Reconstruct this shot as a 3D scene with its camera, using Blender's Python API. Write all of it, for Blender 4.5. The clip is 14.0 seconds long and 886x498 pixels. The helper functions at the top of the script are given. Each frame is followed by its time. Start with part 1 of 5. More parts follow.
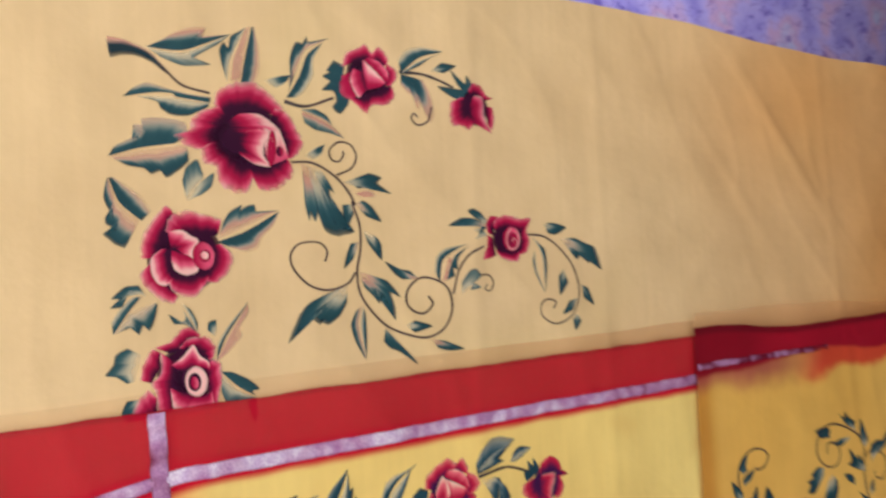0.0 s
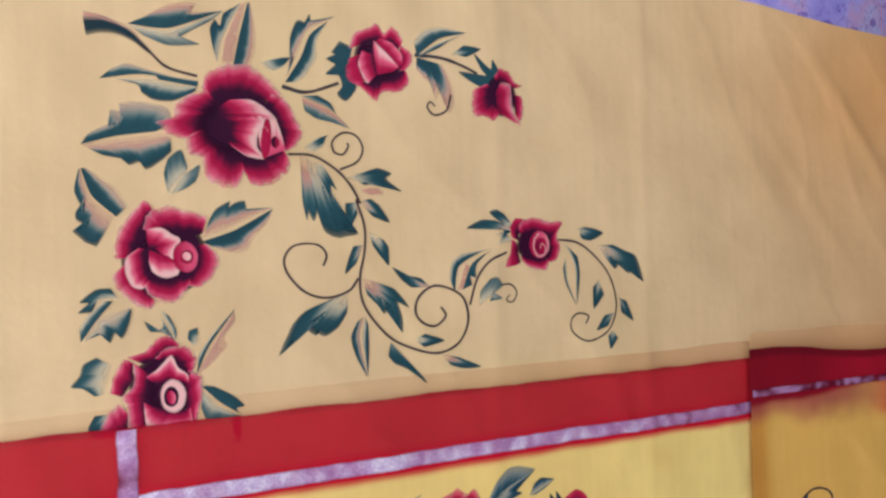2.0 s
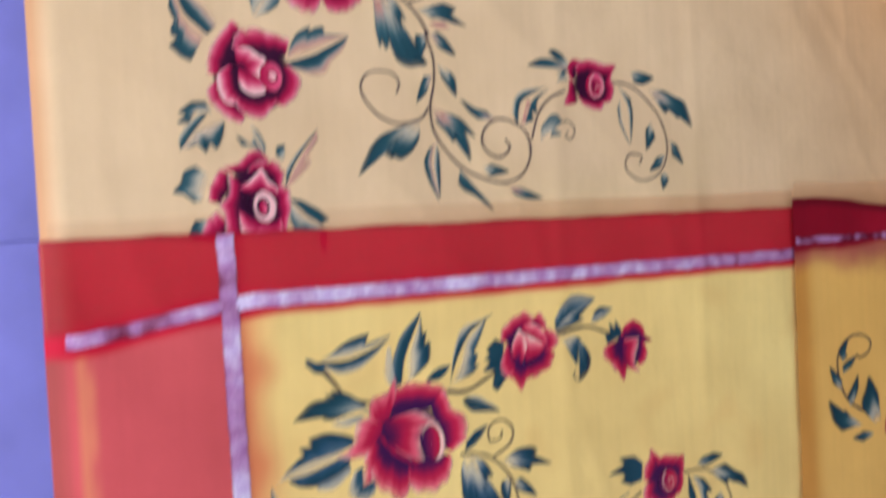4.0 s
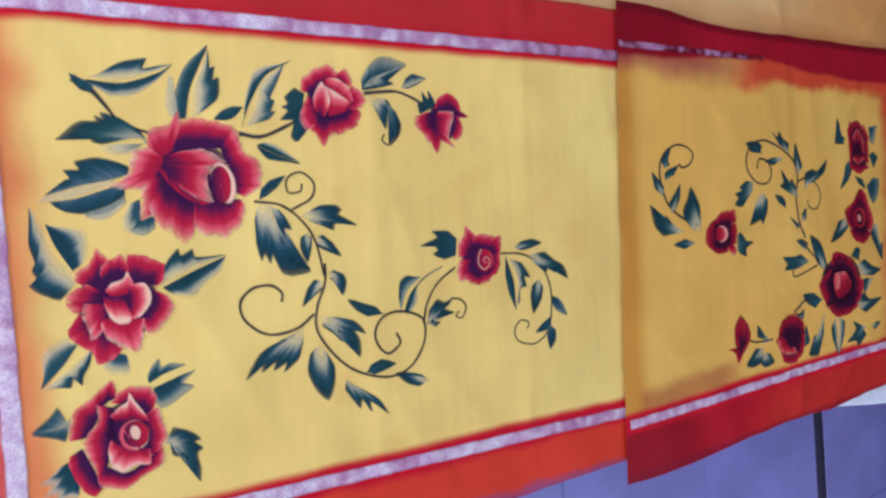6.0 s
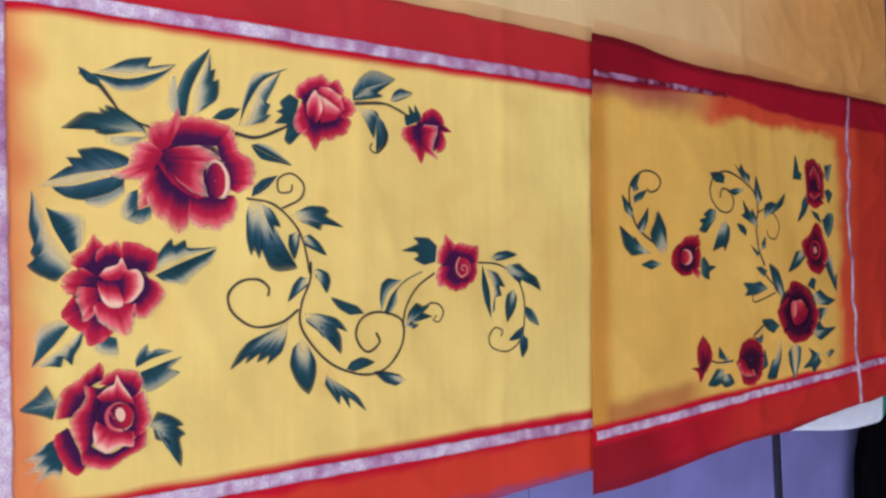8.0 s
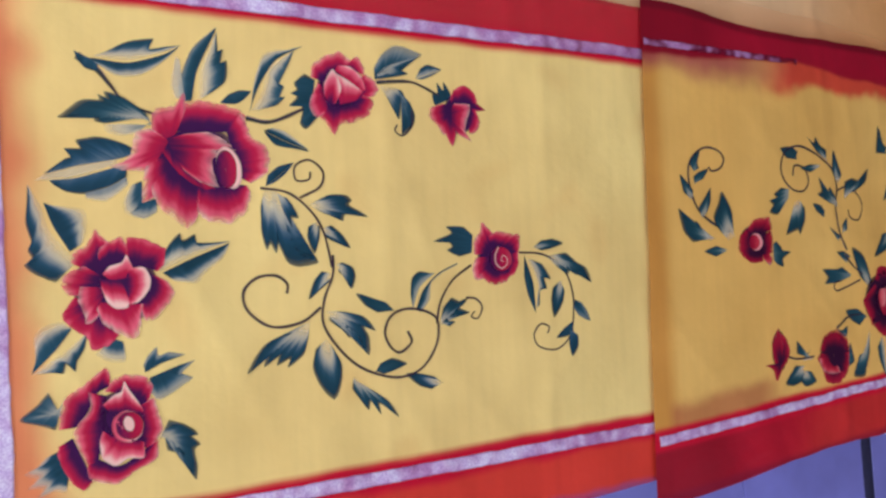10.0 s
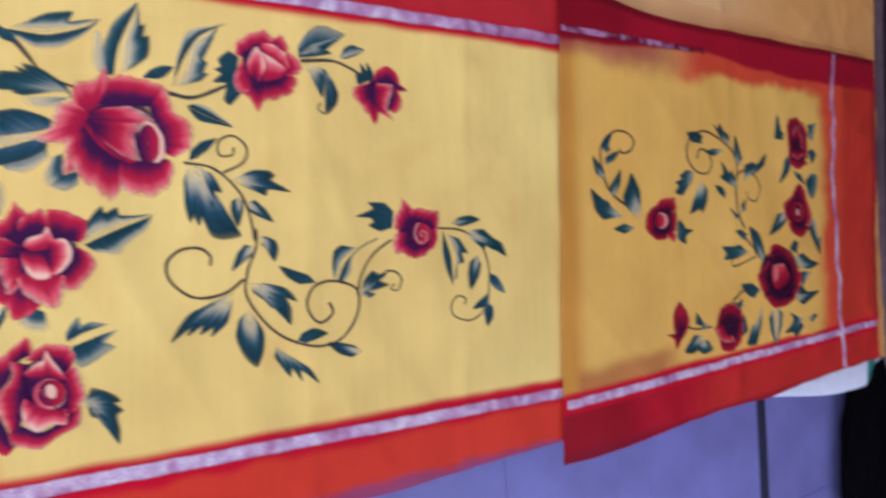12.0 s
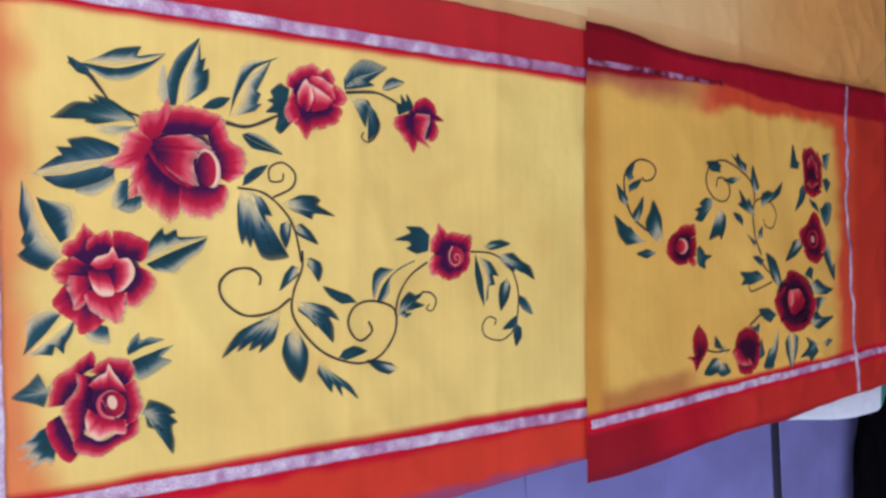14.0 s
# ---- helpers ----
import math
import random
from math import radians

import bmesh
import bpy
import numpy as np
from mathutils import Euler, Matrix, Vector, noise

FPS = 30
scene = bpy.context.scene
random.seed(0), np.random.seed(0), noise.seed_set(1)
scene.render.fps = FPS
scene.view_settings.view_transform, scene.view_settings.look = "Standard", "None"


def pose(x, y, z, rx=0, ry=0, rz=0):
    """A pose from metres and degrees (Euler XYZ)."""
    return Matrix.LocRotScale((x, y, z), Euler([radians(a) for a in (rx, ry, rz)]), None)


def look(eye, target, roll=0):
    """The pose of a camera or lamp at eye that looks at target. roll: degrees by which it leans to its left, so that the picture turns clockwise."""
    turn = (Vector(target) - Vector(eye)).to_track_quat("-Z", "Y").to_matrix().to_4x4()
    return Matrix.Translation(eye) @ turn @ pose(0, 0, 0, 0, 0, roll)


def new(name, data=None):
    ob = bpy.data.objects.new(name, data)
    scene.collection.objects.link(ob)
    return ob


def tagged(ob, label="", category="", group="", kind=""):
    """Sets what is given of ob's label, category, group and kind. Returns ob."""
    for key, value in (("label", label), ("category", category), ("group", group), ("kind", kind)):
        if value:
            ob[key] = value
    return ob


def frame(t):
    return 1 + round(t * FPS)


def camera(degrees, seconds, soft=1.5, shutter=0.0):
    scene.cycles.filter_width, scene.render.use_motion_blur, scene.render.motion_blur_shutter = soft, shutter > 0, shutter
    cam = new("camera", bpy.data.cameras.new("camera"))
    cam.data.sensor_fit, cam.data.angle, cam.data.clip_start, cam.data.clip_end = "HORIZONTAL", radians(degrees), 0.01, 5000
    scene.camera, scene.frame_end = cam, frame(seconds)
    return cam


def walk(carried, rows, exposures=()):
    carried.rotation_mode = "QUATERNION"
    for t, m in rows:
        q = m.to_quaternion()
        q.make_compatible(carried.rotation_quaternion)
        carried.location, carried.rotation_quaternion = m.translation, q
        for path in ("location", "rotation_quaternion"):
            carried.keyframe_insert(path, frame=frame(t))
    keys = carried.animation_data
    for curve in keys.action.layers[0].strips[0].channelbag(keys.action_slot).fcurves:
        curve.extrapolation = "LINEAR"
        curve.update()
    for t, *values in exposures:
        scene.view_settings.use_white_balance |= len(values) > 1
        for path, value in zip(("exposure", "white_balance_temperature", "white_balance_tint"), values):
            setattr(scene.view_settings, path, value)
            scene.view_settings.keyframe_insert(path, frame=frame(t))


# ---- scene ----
# x runs along the cloth, y across it, z up. BED is the height of the bed's top.
BED = 0.42
cam = camera(64.15, 14.0, soft=2.5, shutter=1.0)
ROWS = [
    (0.0, -1.443, 0.323, 1.303, 3.64, -28.69, -4.04),
    (0.5, -1.378, 0.344, 1.255, 2.78, -25.32, -2.44),
    (1.0, -1.324, 0.354, 1.211, 2.08, -24.47, -2.01),
    (1.5, -1.305, 0.358, 1.194, 1.62, -24.10, -2.02),
    (2.0, -1.295, 0.347, 1.201, 2.16, -23.99, -2.03),
    (2.2, -1.295, 0.359, 1.199, 2.15, -23.91, -1.83),
    (4.3, -1.463, -0.015, 1.213, -0.42, -23.65, -3.40),
    (4.5, -1.471, -0.087, 1.237, -1.47, -24.64, -3.06),
    (5.0, -1.393, -0.243, 1.268, -0.38, -27.73, -6.89),
    (5.5, -1.279, -0.321, 1.289, -2.05, -30.19, -2.82),
    (6.0, -1.248, -0.364, 1.270, -0.75, -30.07, -3.36),
    (6.5, -1.271, -0.416, 1.324, -0.75, -32.99, -0.10),
    (7.0, -1.303, -0.417, 1.327, 0.16, -33.41, -0.61),
    (7.5, -1.302, -0.421, 1.319, -0.39, -32.09, 0.82),
    (8.0, -1.303, -0.432, 1.320, 1.25, -32.42, -1.03),
    (8.5, -1.301, -0.421, 1.318, 1.00, -31.93, -0.88),
    (8.7, -1.299, -0.432, 1.311, 1.54, -31.45, -1.31),
    (10.8, -1.133, -0.471, 1.210, 2.54, -26.16, -2.95),
    (11.0, -1.131, -0.475, 1.240, 2.05, -28.57, -2.77),
    (11.5, -1.165, -0.451, 1.315, -0.44, -34.03, -2.78),
    (12.0, -1.194, -0.450, 1.309, -0.37, -32.51, -2.08),
    (12.5, -1.233, -0.441, 1.304, 1.63, -29.64, -2.33),
    (13.0, -1.267, -0.418, 1.325, -0.44, -31.04, 2.14),
    (13.5, -1.287, -0.424, 1.340, -0.60, -32.50, 1.57),
    (14.0, -1.282, -0.440, 1.335, 0.74, -32.05, -1.21),
]
# how the camera's own exposure and white balance drift
EXPOSURES = [(0.0, 0.0, 6200, 22), (0.8, -0.02, 5900, 24), (2.0, -0.05, 5650, 24), (4.5, 0.03, 5300, 29), (5.5, 0.09, 5270, 24), (6.1, 0.11, 5400, 20), (7.0, 0.11, 5650, 21), (8.5, 0.12, 5750, 21), (11.1, -0.02, 5120, 35), (12.5, 0.14, 5650, 23), (13.2, 0.12, 5900, 22), (14.0, 0.12, 5550, 22)]
walk(cam, [(t, pose(x, y, z + BED, rx, ry, rz)) for t, x, y, z, rx, ry, rz in ROWS], EXPOSURES)

# ---- world and light ----
world = bpy.data.worlds.new("world")
scene.world = world
world.use_nodes = True
wn = world.node_tree.nodes
sky = wn.new("ShaderNodeTexSky")
sky.sky_type = 'NISHITA'
sky.sun_disc = False
sky.sun_elevation, sky.sun_rotation = radians(40), radians(200)
wn["Background"].inputs["Strength"].default_value = 0.1
world.node_tree.links.new(sky.outputs[0], wn["Background"].inputs[0])


def added_light(place, target, wide, high, watts, colour):
    data = bpy.data.lights.new("added_daylight", 'AREA')
    data.shape, data.size, data.size_y, data.energy, data.color = 'RECTANGLE', wide, high, watts, colour
    ob = new("added_daylight", data)
    ob.matrix_world = look(place, target)
    return ob


# unseen lamps, added: west as main, north and south to even it out
added_light((-5.05, 0.0, 1.8), (0, 0.0, 0.9), 3.2, 1.5, 150, (1.0, 0.97, 0.95))
added_light((-0.4, 2.36, 1.9), (-0.4, 0.0, 1.0), 2.6, 1.3, 24, (1.0, 0.97, 0.95))
added_light((0.9, -2.56, 1.7), (0.9, 0.0, 0.6), 2.2, 1.3, 19, (0.95, 0.97, 1.0))

# ---- materials ----


def material(name):
    m = bpy.data.materials.new(name)
    m.use_nodes = True
    n, l = m.node_tree.nodes, m.node_tree.links
    return m, n, l, n["Principled BSDF"]


def noise_node(n, l, scale, detail=3.0, stretch=(1, 1, 1)):
    c = n.new("ShaderNodeTexCoord")
    mp = n.new("ShaderNodeMapping")
    mp.inputs["Scale"].default_value = stretch
    t = n.new("ShaderNodeTexNoise")
    t.inputs["Scale"].default_value, t.inputs["Detail"].default_value = scale, detail
    l.new(c.outputs["Object"], mp.inputs["Vector"])
    l.new(mp.outputs[0], t.inputs["Vector"])
    return t.outputs["Fac"]


def ramp(n, l, source, *stops):
    r = n.new("ShaderNodeValToRGB")
    while len(r.color_ramp.elements) < len(stops):
        r.color_ramp.elements.new(0.5)
    for e, (p, c) in zip(r.color_ramp.elements, stops):
        e.position, e.color = p, (*c, 1)
    l.new(source, r.inputs["Fac"])
    return r.outputs["Color"]


def mixed(n, l, kind, factor, a, b):
    x = n.new("ShaderNodeMix")
    x.data_type, x.blend_type = 'RGBA', kind
    for socket, value in ((x.inputs["Factor"], factor), (x.inputs["A"], a), (x.inputs["B"], b)):
        if isinstance(value, (int, float)):
            socket.default_value = value
        elif isinstance(value, tuple):
            socket.default_value = (*value, 1)
        else:
            l.new(value, socket)
    return x.outputs["Result"]


def bumped(n, l, bsdf, source, strength, distance):
    b = n.new("ShaderNodeBump")
    b.inputs["Strength"].default_value, b.inputs["Distance"].default_value = strength, distance
    l.new(source, b.inputs["Height"])
    l.new(b.outputs[0], bsdf.inputs["Normal"])


def dyed_cloth(name, rough=0.6, sheen=0.0, relief=0.28):
    """Organza whose dye is laid on in the colour attribute 'dye'; its alpha is how thick the weave is."""
    m, n, l, b = material(name)
    a = n.new("ShaderNodeAttribute")
    a.attribute_name = "dye"
    slub = ramp(n, l, noise_node(n, l, 60, 3, (1.0, 0.06, 1)), (0.3, (0.975, 0.975, 0.97)), (0.75, (1.02, 1.02, 1.02)))
    blot = ramp(n, l, noise_node(n, l, 5, 4), (0.3, (0.93, 0.91, 0.88)), (0.7, (1.06, 1.06, 1.06)))
    c = mixed(n, l, 'MULTIPLY', 1.0, a.outputs["Color"], slub)
    c = mixed(n, l, 'MULTIPLY', 1.0, c, blot)
    l.new(c, b.inputs["Base Color"])
    l.new(a.outputs["Alpha"], b.inputs["Alpha"])
    b.inputs["Roughness"].default_value = rough
    b.inputs["Specular IOR Level"].default_value = 0.15
    b.inputs["Sheen Weight"].default_value = sheen
    bumped(n, l, b, noise_node(n, l, 14, 5), relief, 0.01)
    return m


def plain(name, colour, rough=0.6, grain=40, vary=0.15, metal=0.0, relief=0.15, stretch=(1, 1, 1)):
    m, n, l, b = material(name)
    lo, hi = tuple(c * (1 - vary) for c in colour), tuple(min(1, c * (1 + vary)) for c in colour)
    l.new(ramp(n, l, noise_node(n, l, grain, 4, stretch), (0.3, lo), (0.7, hi)), b.inputs["Base Color"])
    b.inputs["Roughness"].default_value, b.inputs["Metallic"].default_value = rough, metal
    bumped(n, l, b, noise_node(n, l, grain * 2, 4, stretch), relief, 0.004)
    return m


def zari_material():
    """Silver thread woven into the border; the colour attribute 'dye' holds its painted sheen, bright to dim, and the
    border's dye.
    """
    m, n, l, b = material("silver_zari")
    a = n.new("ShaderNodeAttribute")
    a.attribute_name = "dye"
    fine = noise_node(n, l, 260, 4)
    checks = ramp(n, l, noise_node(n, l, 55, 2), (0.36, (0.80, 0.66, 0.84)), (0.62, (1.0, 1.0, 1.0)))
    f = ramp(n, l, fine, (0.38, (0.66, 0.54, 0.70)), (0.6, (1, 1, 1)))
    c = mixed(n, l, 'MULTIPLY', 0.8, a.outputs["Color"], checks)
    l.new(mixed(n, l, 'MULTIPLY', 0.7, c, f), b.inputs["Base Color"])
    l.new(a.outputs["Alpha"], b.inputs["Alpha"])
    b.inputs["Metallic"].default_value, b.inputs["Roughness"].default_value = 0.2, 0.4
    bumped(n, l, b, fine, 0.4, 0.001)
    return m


def sheet_material():
    """Lilac bed sheet with a blurred print of blue and pink flowers."""
    m, n, l, b = material("printed_sheet")
    big = noise_node(n, l, 7, 4)
    mid = noise_node(n, l, 19, 5)
    c = ramp(n, l, big, (0.35, (0.30, 0.27, 0.72)), (0.5, (0.50, 0.45, 0.85)), (0.62, (0.62, 0.42, 0.66)), (0.72, (0.55, 0.6, 0.85)))
    marks = ramp(n, l, mid, (0.36, (0.35, 0.28, 0.62)), (0.40, (1, 1, 1)), (0.49, (1, 1, 1)), (0.505, (0.34, 0.26, 0.6)), (0.52, (1, 1, 1)))
    l.new(mixed(n, l, 'MULTIPLY', 0.85, c, marks), b.inputs["Base Color"])
    b.inputs["Roughness"].default_value = 0.8
    bumped(n, l, b, noise_node(n, l, 9, 3), 0.4, 0.02)
    return m


CLOTH = dyed_cloth("dyed_organza")
PAINT = dyed_cloth("fabric_paint", 0.55, 0.0, 0.12)
ZARI = zari_material()
SHEET = sheet_material()
TILE = plain("lilac_floor_tile", (0.245, 0.25, 0.555), 0.4, 4, 0.16)
SEAM = plain("lilac_grout", (0.23, 0.235, 0.52), 0.6, 30)
GROUT = plain("dark_joint", (0.02, 0.02, 0.05), 0.8, 30)
WOOD = plain("brown_wood", (0.15, 0.085, 0.09), 0.5, 9, 0.3, stretch=(1, 1, 0.15))
WOOD_DARK = plain("dark_wood", (0.02, 0.012, 0.014), 0.55, 12, 0.3)
WALL = plain("wall_paint", (0.72, 0.70, 0.66), 0.8, 8, 0.05)
MATTRESS = plain("white_cotton", (0.72, 0.78, 0.82), 0.85, 30, 0.06)
GREEN = plain("green_cotton", (0.02, 0.22, 0.17), 0.85, 30, 0.15)
BLACK = plain("black_lump", (0.002, 0.002, 0.003), 1.0, 30, 0.3)
BLACK.node_tree.nodes["Principled BSDF"].inputs["Specular IOR Level"].default_value = 0.05


# ---- mesh helpers ----


def mesh_object(name, verts, faces, mat, parent=None, label="", smooth=True, dye=None):
    me = bpy.data.meshes.new(name)
    me.from_pydata([tuple(v) for v in verts], [], faces)
    me.materials.append(mat)
    if smooth:
        me.shade_smooth()
    if dye is not None:
        at = me.attributes.new("dye", 'FLOAT_COLOR', 'POINT')
        at.data.foreach_set("color", np.asarray(dye, dtype=np.float32).ravel())
    ob = new(name, me)
    if parent:
        ob.parent = parent
    if label:
        tagged(ob, label)
    return ob


def part(name, bm, mat, parent, label=""):
    me = bpy.data.meshes.new(name)
    bm.to_mesh(me)
    bm.free()
    me.materials.append(mat)
    me.shade_smooth()
    ob = new(name, me)
    if parent:
        ob.parent = parent
    if label:
        tagged(ob, label)
    return ob


def block(size, centre, bevel=0.01, turn=0.0, seg=2):
    bm = bmesh.new()
    bmesh.ops.create_cube(bm, size=1, matrix=pose(*centre, 0, 0, turn) @ Matrix.Diagonal((*size, 1)))
    if bevel:
        bmesh.ops.bevel(bm, geom=bm.edges[:], offset=bevel, segments=seg, affect='EDGES')
    return bm


def thing(name, place, label, category, group="", kind=""):
    ob = new(name)
    ob.empty_display_size = 0.1
    ob.location = place
    return tagged(ob, label, category, group, kind)


def linear(r, g, b):
    return tuple((c / 255 / 12.92) if c / 255 <= 0.04045 else ((c / 255 + 0.055) / 1.055) ** 2.4 for c in (r, g, b))


def blend(a, b, k):
    k = min(1.0, max(0.0, k))
    return tuple(p + (q - p) * k for p, q in zip(a, b))


def step(a, b, x):
    k = min(1.0, max(0.0, (x - a) / (b - a)))
    return k * k * (3 - 2 * k)


def wave(x, y, size, seed):
    """Smooth noise, -1 to 1, at a given size in metres."""
    return noise.noise(Vector((x / size, y / size, seed * 7.3)))


# ---- the room ----


def wall(name, size, centre, mat=WALL):
    ob = part(name, block(size, centre, 0), mat, None)
    return tagged(ob, "plain painted wall of the room", "wall", kind="structure")


floor = tagged(part("floor", block((8.0, 6.0, 0.06), (-1.2, 0.0, -0.036), 0), SEAM, None), "lilac stone floor tiles with dark joints", "floor", kind="structure")
# unseen north and south walls, with openings added for the other two lamps
wall("wall_north_below", (7.9, 0.12, 1.2), (-1.2, 2.46, 0.6))
wall("wall_north_above", (7.9, 0.12, 0.2), (-1.2, 2.46, 2.7))
wall("wall_north_side", (3.1, 0.12, 1.4), (-3.6, 2.46, 1.9))
wall("wall_north_side_two", (1.9, 0.12, 1.4), (1.8, 2.46, 1.9))
wall("wall_south_below", (7.9, 0.12, 1.0), (-1.2, -2.66, 0.5))
wall("wall_south_above", (7.9, 0.12, 0.4), (-1.2, -2.66, 2.6))
wall("wall_south_side", (4.9, 0.12, 1.4), (-2.7, -2.66, 1.7))
wall("wall_south_side_two", (0.7, 0.12, 1.4), (2.4, -2.66, 1.7))
wall("wall_east", (0.12, 5.0, 2.8), (2.81, -0.1, 1.4))
# the wall behind the viewer gets an unseen opening, added for the main lamp
wall("wall_west_below", (0.12, 5.0, 1.0), (-5.21, -0.1, 0.5))
wall("wall_west_above", (0.12, 5.0, 0.2), (-5.21, -0.1, 2.7))
wall("wall_west_side", (0.12, 0.7, 1.6), (-5.21, 2.05, 1.8))
wall("wall_west_side_two", (0.12, 0.9, 1.6), (-5.21, -2.15, 1.8))
tagged(part("ceiling", block((8.1, 5.3, 0.1), (-1.2, -0.1, 2.86), 0), WALL, None), "plain white ceiling", "ceiling", kind="structure")

# ---- the cloth's surface ----
EDGE_W, EDGE_E = -1.568, 1.50


def fall(x, y):
    """Height of the lying cloth over the bed's top: soft creases and slack."""
    h = 0.006 * wave(x, y, 0.45, 1) + 0.0036 * wave(x + 0.4 * y, y * 0.5, 0.14, 2)
    # a pair of slanting creases beyond the painted corner
    for k, (cx, cy, reach) in enumerate(((0.42, 0.62, 0.30), (0.20, 0.50, 0.22))):
        along = (x - cx) * 0.62 - (y - cy) * 0.78
        across = (x - cx) * 0.78 + (y - cy) * 0.62
        h += (0.006, 0.003)[k] * math.exp(-(across / 0.022) ** 2) * math.exp(-(along / reach) ** 2)
    slack = 1 - abs(wave(x + 0.6 * y, 0.6 * y, 0.24, 71))
    h += 0.0024 * slack ** 7
    # the folded part lies less smooth towards its far end
    crumple = 1 - abs(wave(x - 0.5 * y, y, 0.16, 73))
    h += 0.0030 * crumple ** 6 * step(0.5, 1.1, x) + 0.0016 * crumple ** 6 * step(0.0, 0.1, x) * step(-0.6, -0.8, y)
    # creases from having lain folded
    for cx, lean in ((-0.66, 0.03), (-0.30, 0.02), (0.62, -0.03)):
        h += 0.0016 * math.exp(-((x - cx - lean * y) / 0.018) ** 2)
    h += 0.0012 * math.exp(-((y + 0.44 + 0.01 * x) / 0.018) ** 2)
    # it falls away over the bed's near edge
    return h - 0.03 * step(-1.53, -1.60, x)


def sag(x):
    """How the border droops towards the near end."""
    return -0.04 * step(-1.24, -1.56, x)


def sheet_of_cloth(name, x0, x1, y0, y1, lift, dye, parent=None, label="", cell=0.012, mat=None, edge=None, fine=0.006):
    """A lying piece of cloth. dye(x, y) gives colour and weave; edge(u, v, x, y) may shift a border vertex."""
    nx, ny = max(2, round((x1 - x0) / cell)), max(2, round((y1 - y0) / fine))
    verts, colours = [], []
    for j in range(ny + 1):
        for i in range(nx + 1):
            u, v = i / nx, j / ny
            x, y = x0 + u * (x1 - x0), y0 + v * (y1 - y0)
            if edge:
                x, y = edge(u, v, x, y)
            verts.append((x, y, BED + lift + fall(x, y)))
            colours.append(dye(x, y))
    faces = [(j * (nx + 1) + i, j * (nx + 1) + i + 1, (j + 1) * (nx + 1) + i + 1, (j + 1) * (nx + 1) + i) for j in range(ny) for i in range(nx)]
    return mesh_object(name, verts, faces, mat or CLOTH, parent, label, dye=colours)


YELLOW, SAND = linear(248, 225, 127), linear(230, 203, 143)
RED, ORANGE, CORAL = linear(202, 8, 38), linear(224, 92, 56), linear(214, 92, 84)
DEEP = linear(138, 10, 28)


def dye_under(x, y):
    c = blend(SAND, linear(224, 164, 86), step(-0.5, 1.4, x + 0.5 * wave(x, y, 0.5, 3)))
    # shade painted in where the cloth turns down over the bed's near edge
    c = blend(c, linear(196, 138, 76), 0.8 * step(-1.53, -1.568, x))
    return (*blend(c, linear(232, 210, 138), 0.5 * step(0.25, 0.75, wave(x, y, 0.4, 4))), 1)


def dye_panel(x, y):
    w = 0.012 * wave(x, y, 0.06, 5)
    top = y - sag(x)
    c = blend(YELLOW, linear(244, 210, 113), 0.5 + 0.5 * wave(x, y, 0.4, 6))
    c = blend(c, linear(216, 150, 60), 0.16 * step(0.35, 0.75, wave(x, y, 0.1, 61)))
    c = blend(c, ORANGE, 0.75 * step(-1.215, -1.285, x + w * 1.4 - 0.045 * step(-0.6, -0.85, y)))
    c = blend(c, CORAL, step(-1.28, -1.31, x + w))
    c = blend(c, linear(232, 150, 92), 0.65 * step(-1.507, -1.513, x + 0.3 * w) * step(-1.532, -1.526, x + 0.3 * w))
    # painted shade again, on the saree's own turned-down end
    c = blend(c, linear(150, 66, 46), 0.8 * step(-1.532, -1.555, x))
    c = blend(c, RED, step(-0.033, -0.017, top + 0.3 * w))
    # and the border's end darkened in its colour to go with it
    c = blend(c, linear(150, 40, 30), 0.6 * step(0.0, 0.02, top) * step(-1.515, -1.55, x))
    c = blend(c, RED, step(-0.812, -0.828, y + 0.3 * w))
    c = blend(c, linear(216, 62, 36), step(-0.868, -0.885, y + w))
    c = blend(c, linear(150, 36, 76), 0.8 * step(-0.955, -0.98, y + 0.6 * w))
    c = blend(c, linear(132, 8, 24), 0.65 * step(0.106, 0.112, y))
    thick = 1.0 - 0.2 * step(0.0, 0.03, top) * step(0.115, 0.108, y) - 0.25 * step(-0.955, -0.98, y + w)
    return (*c, thick)


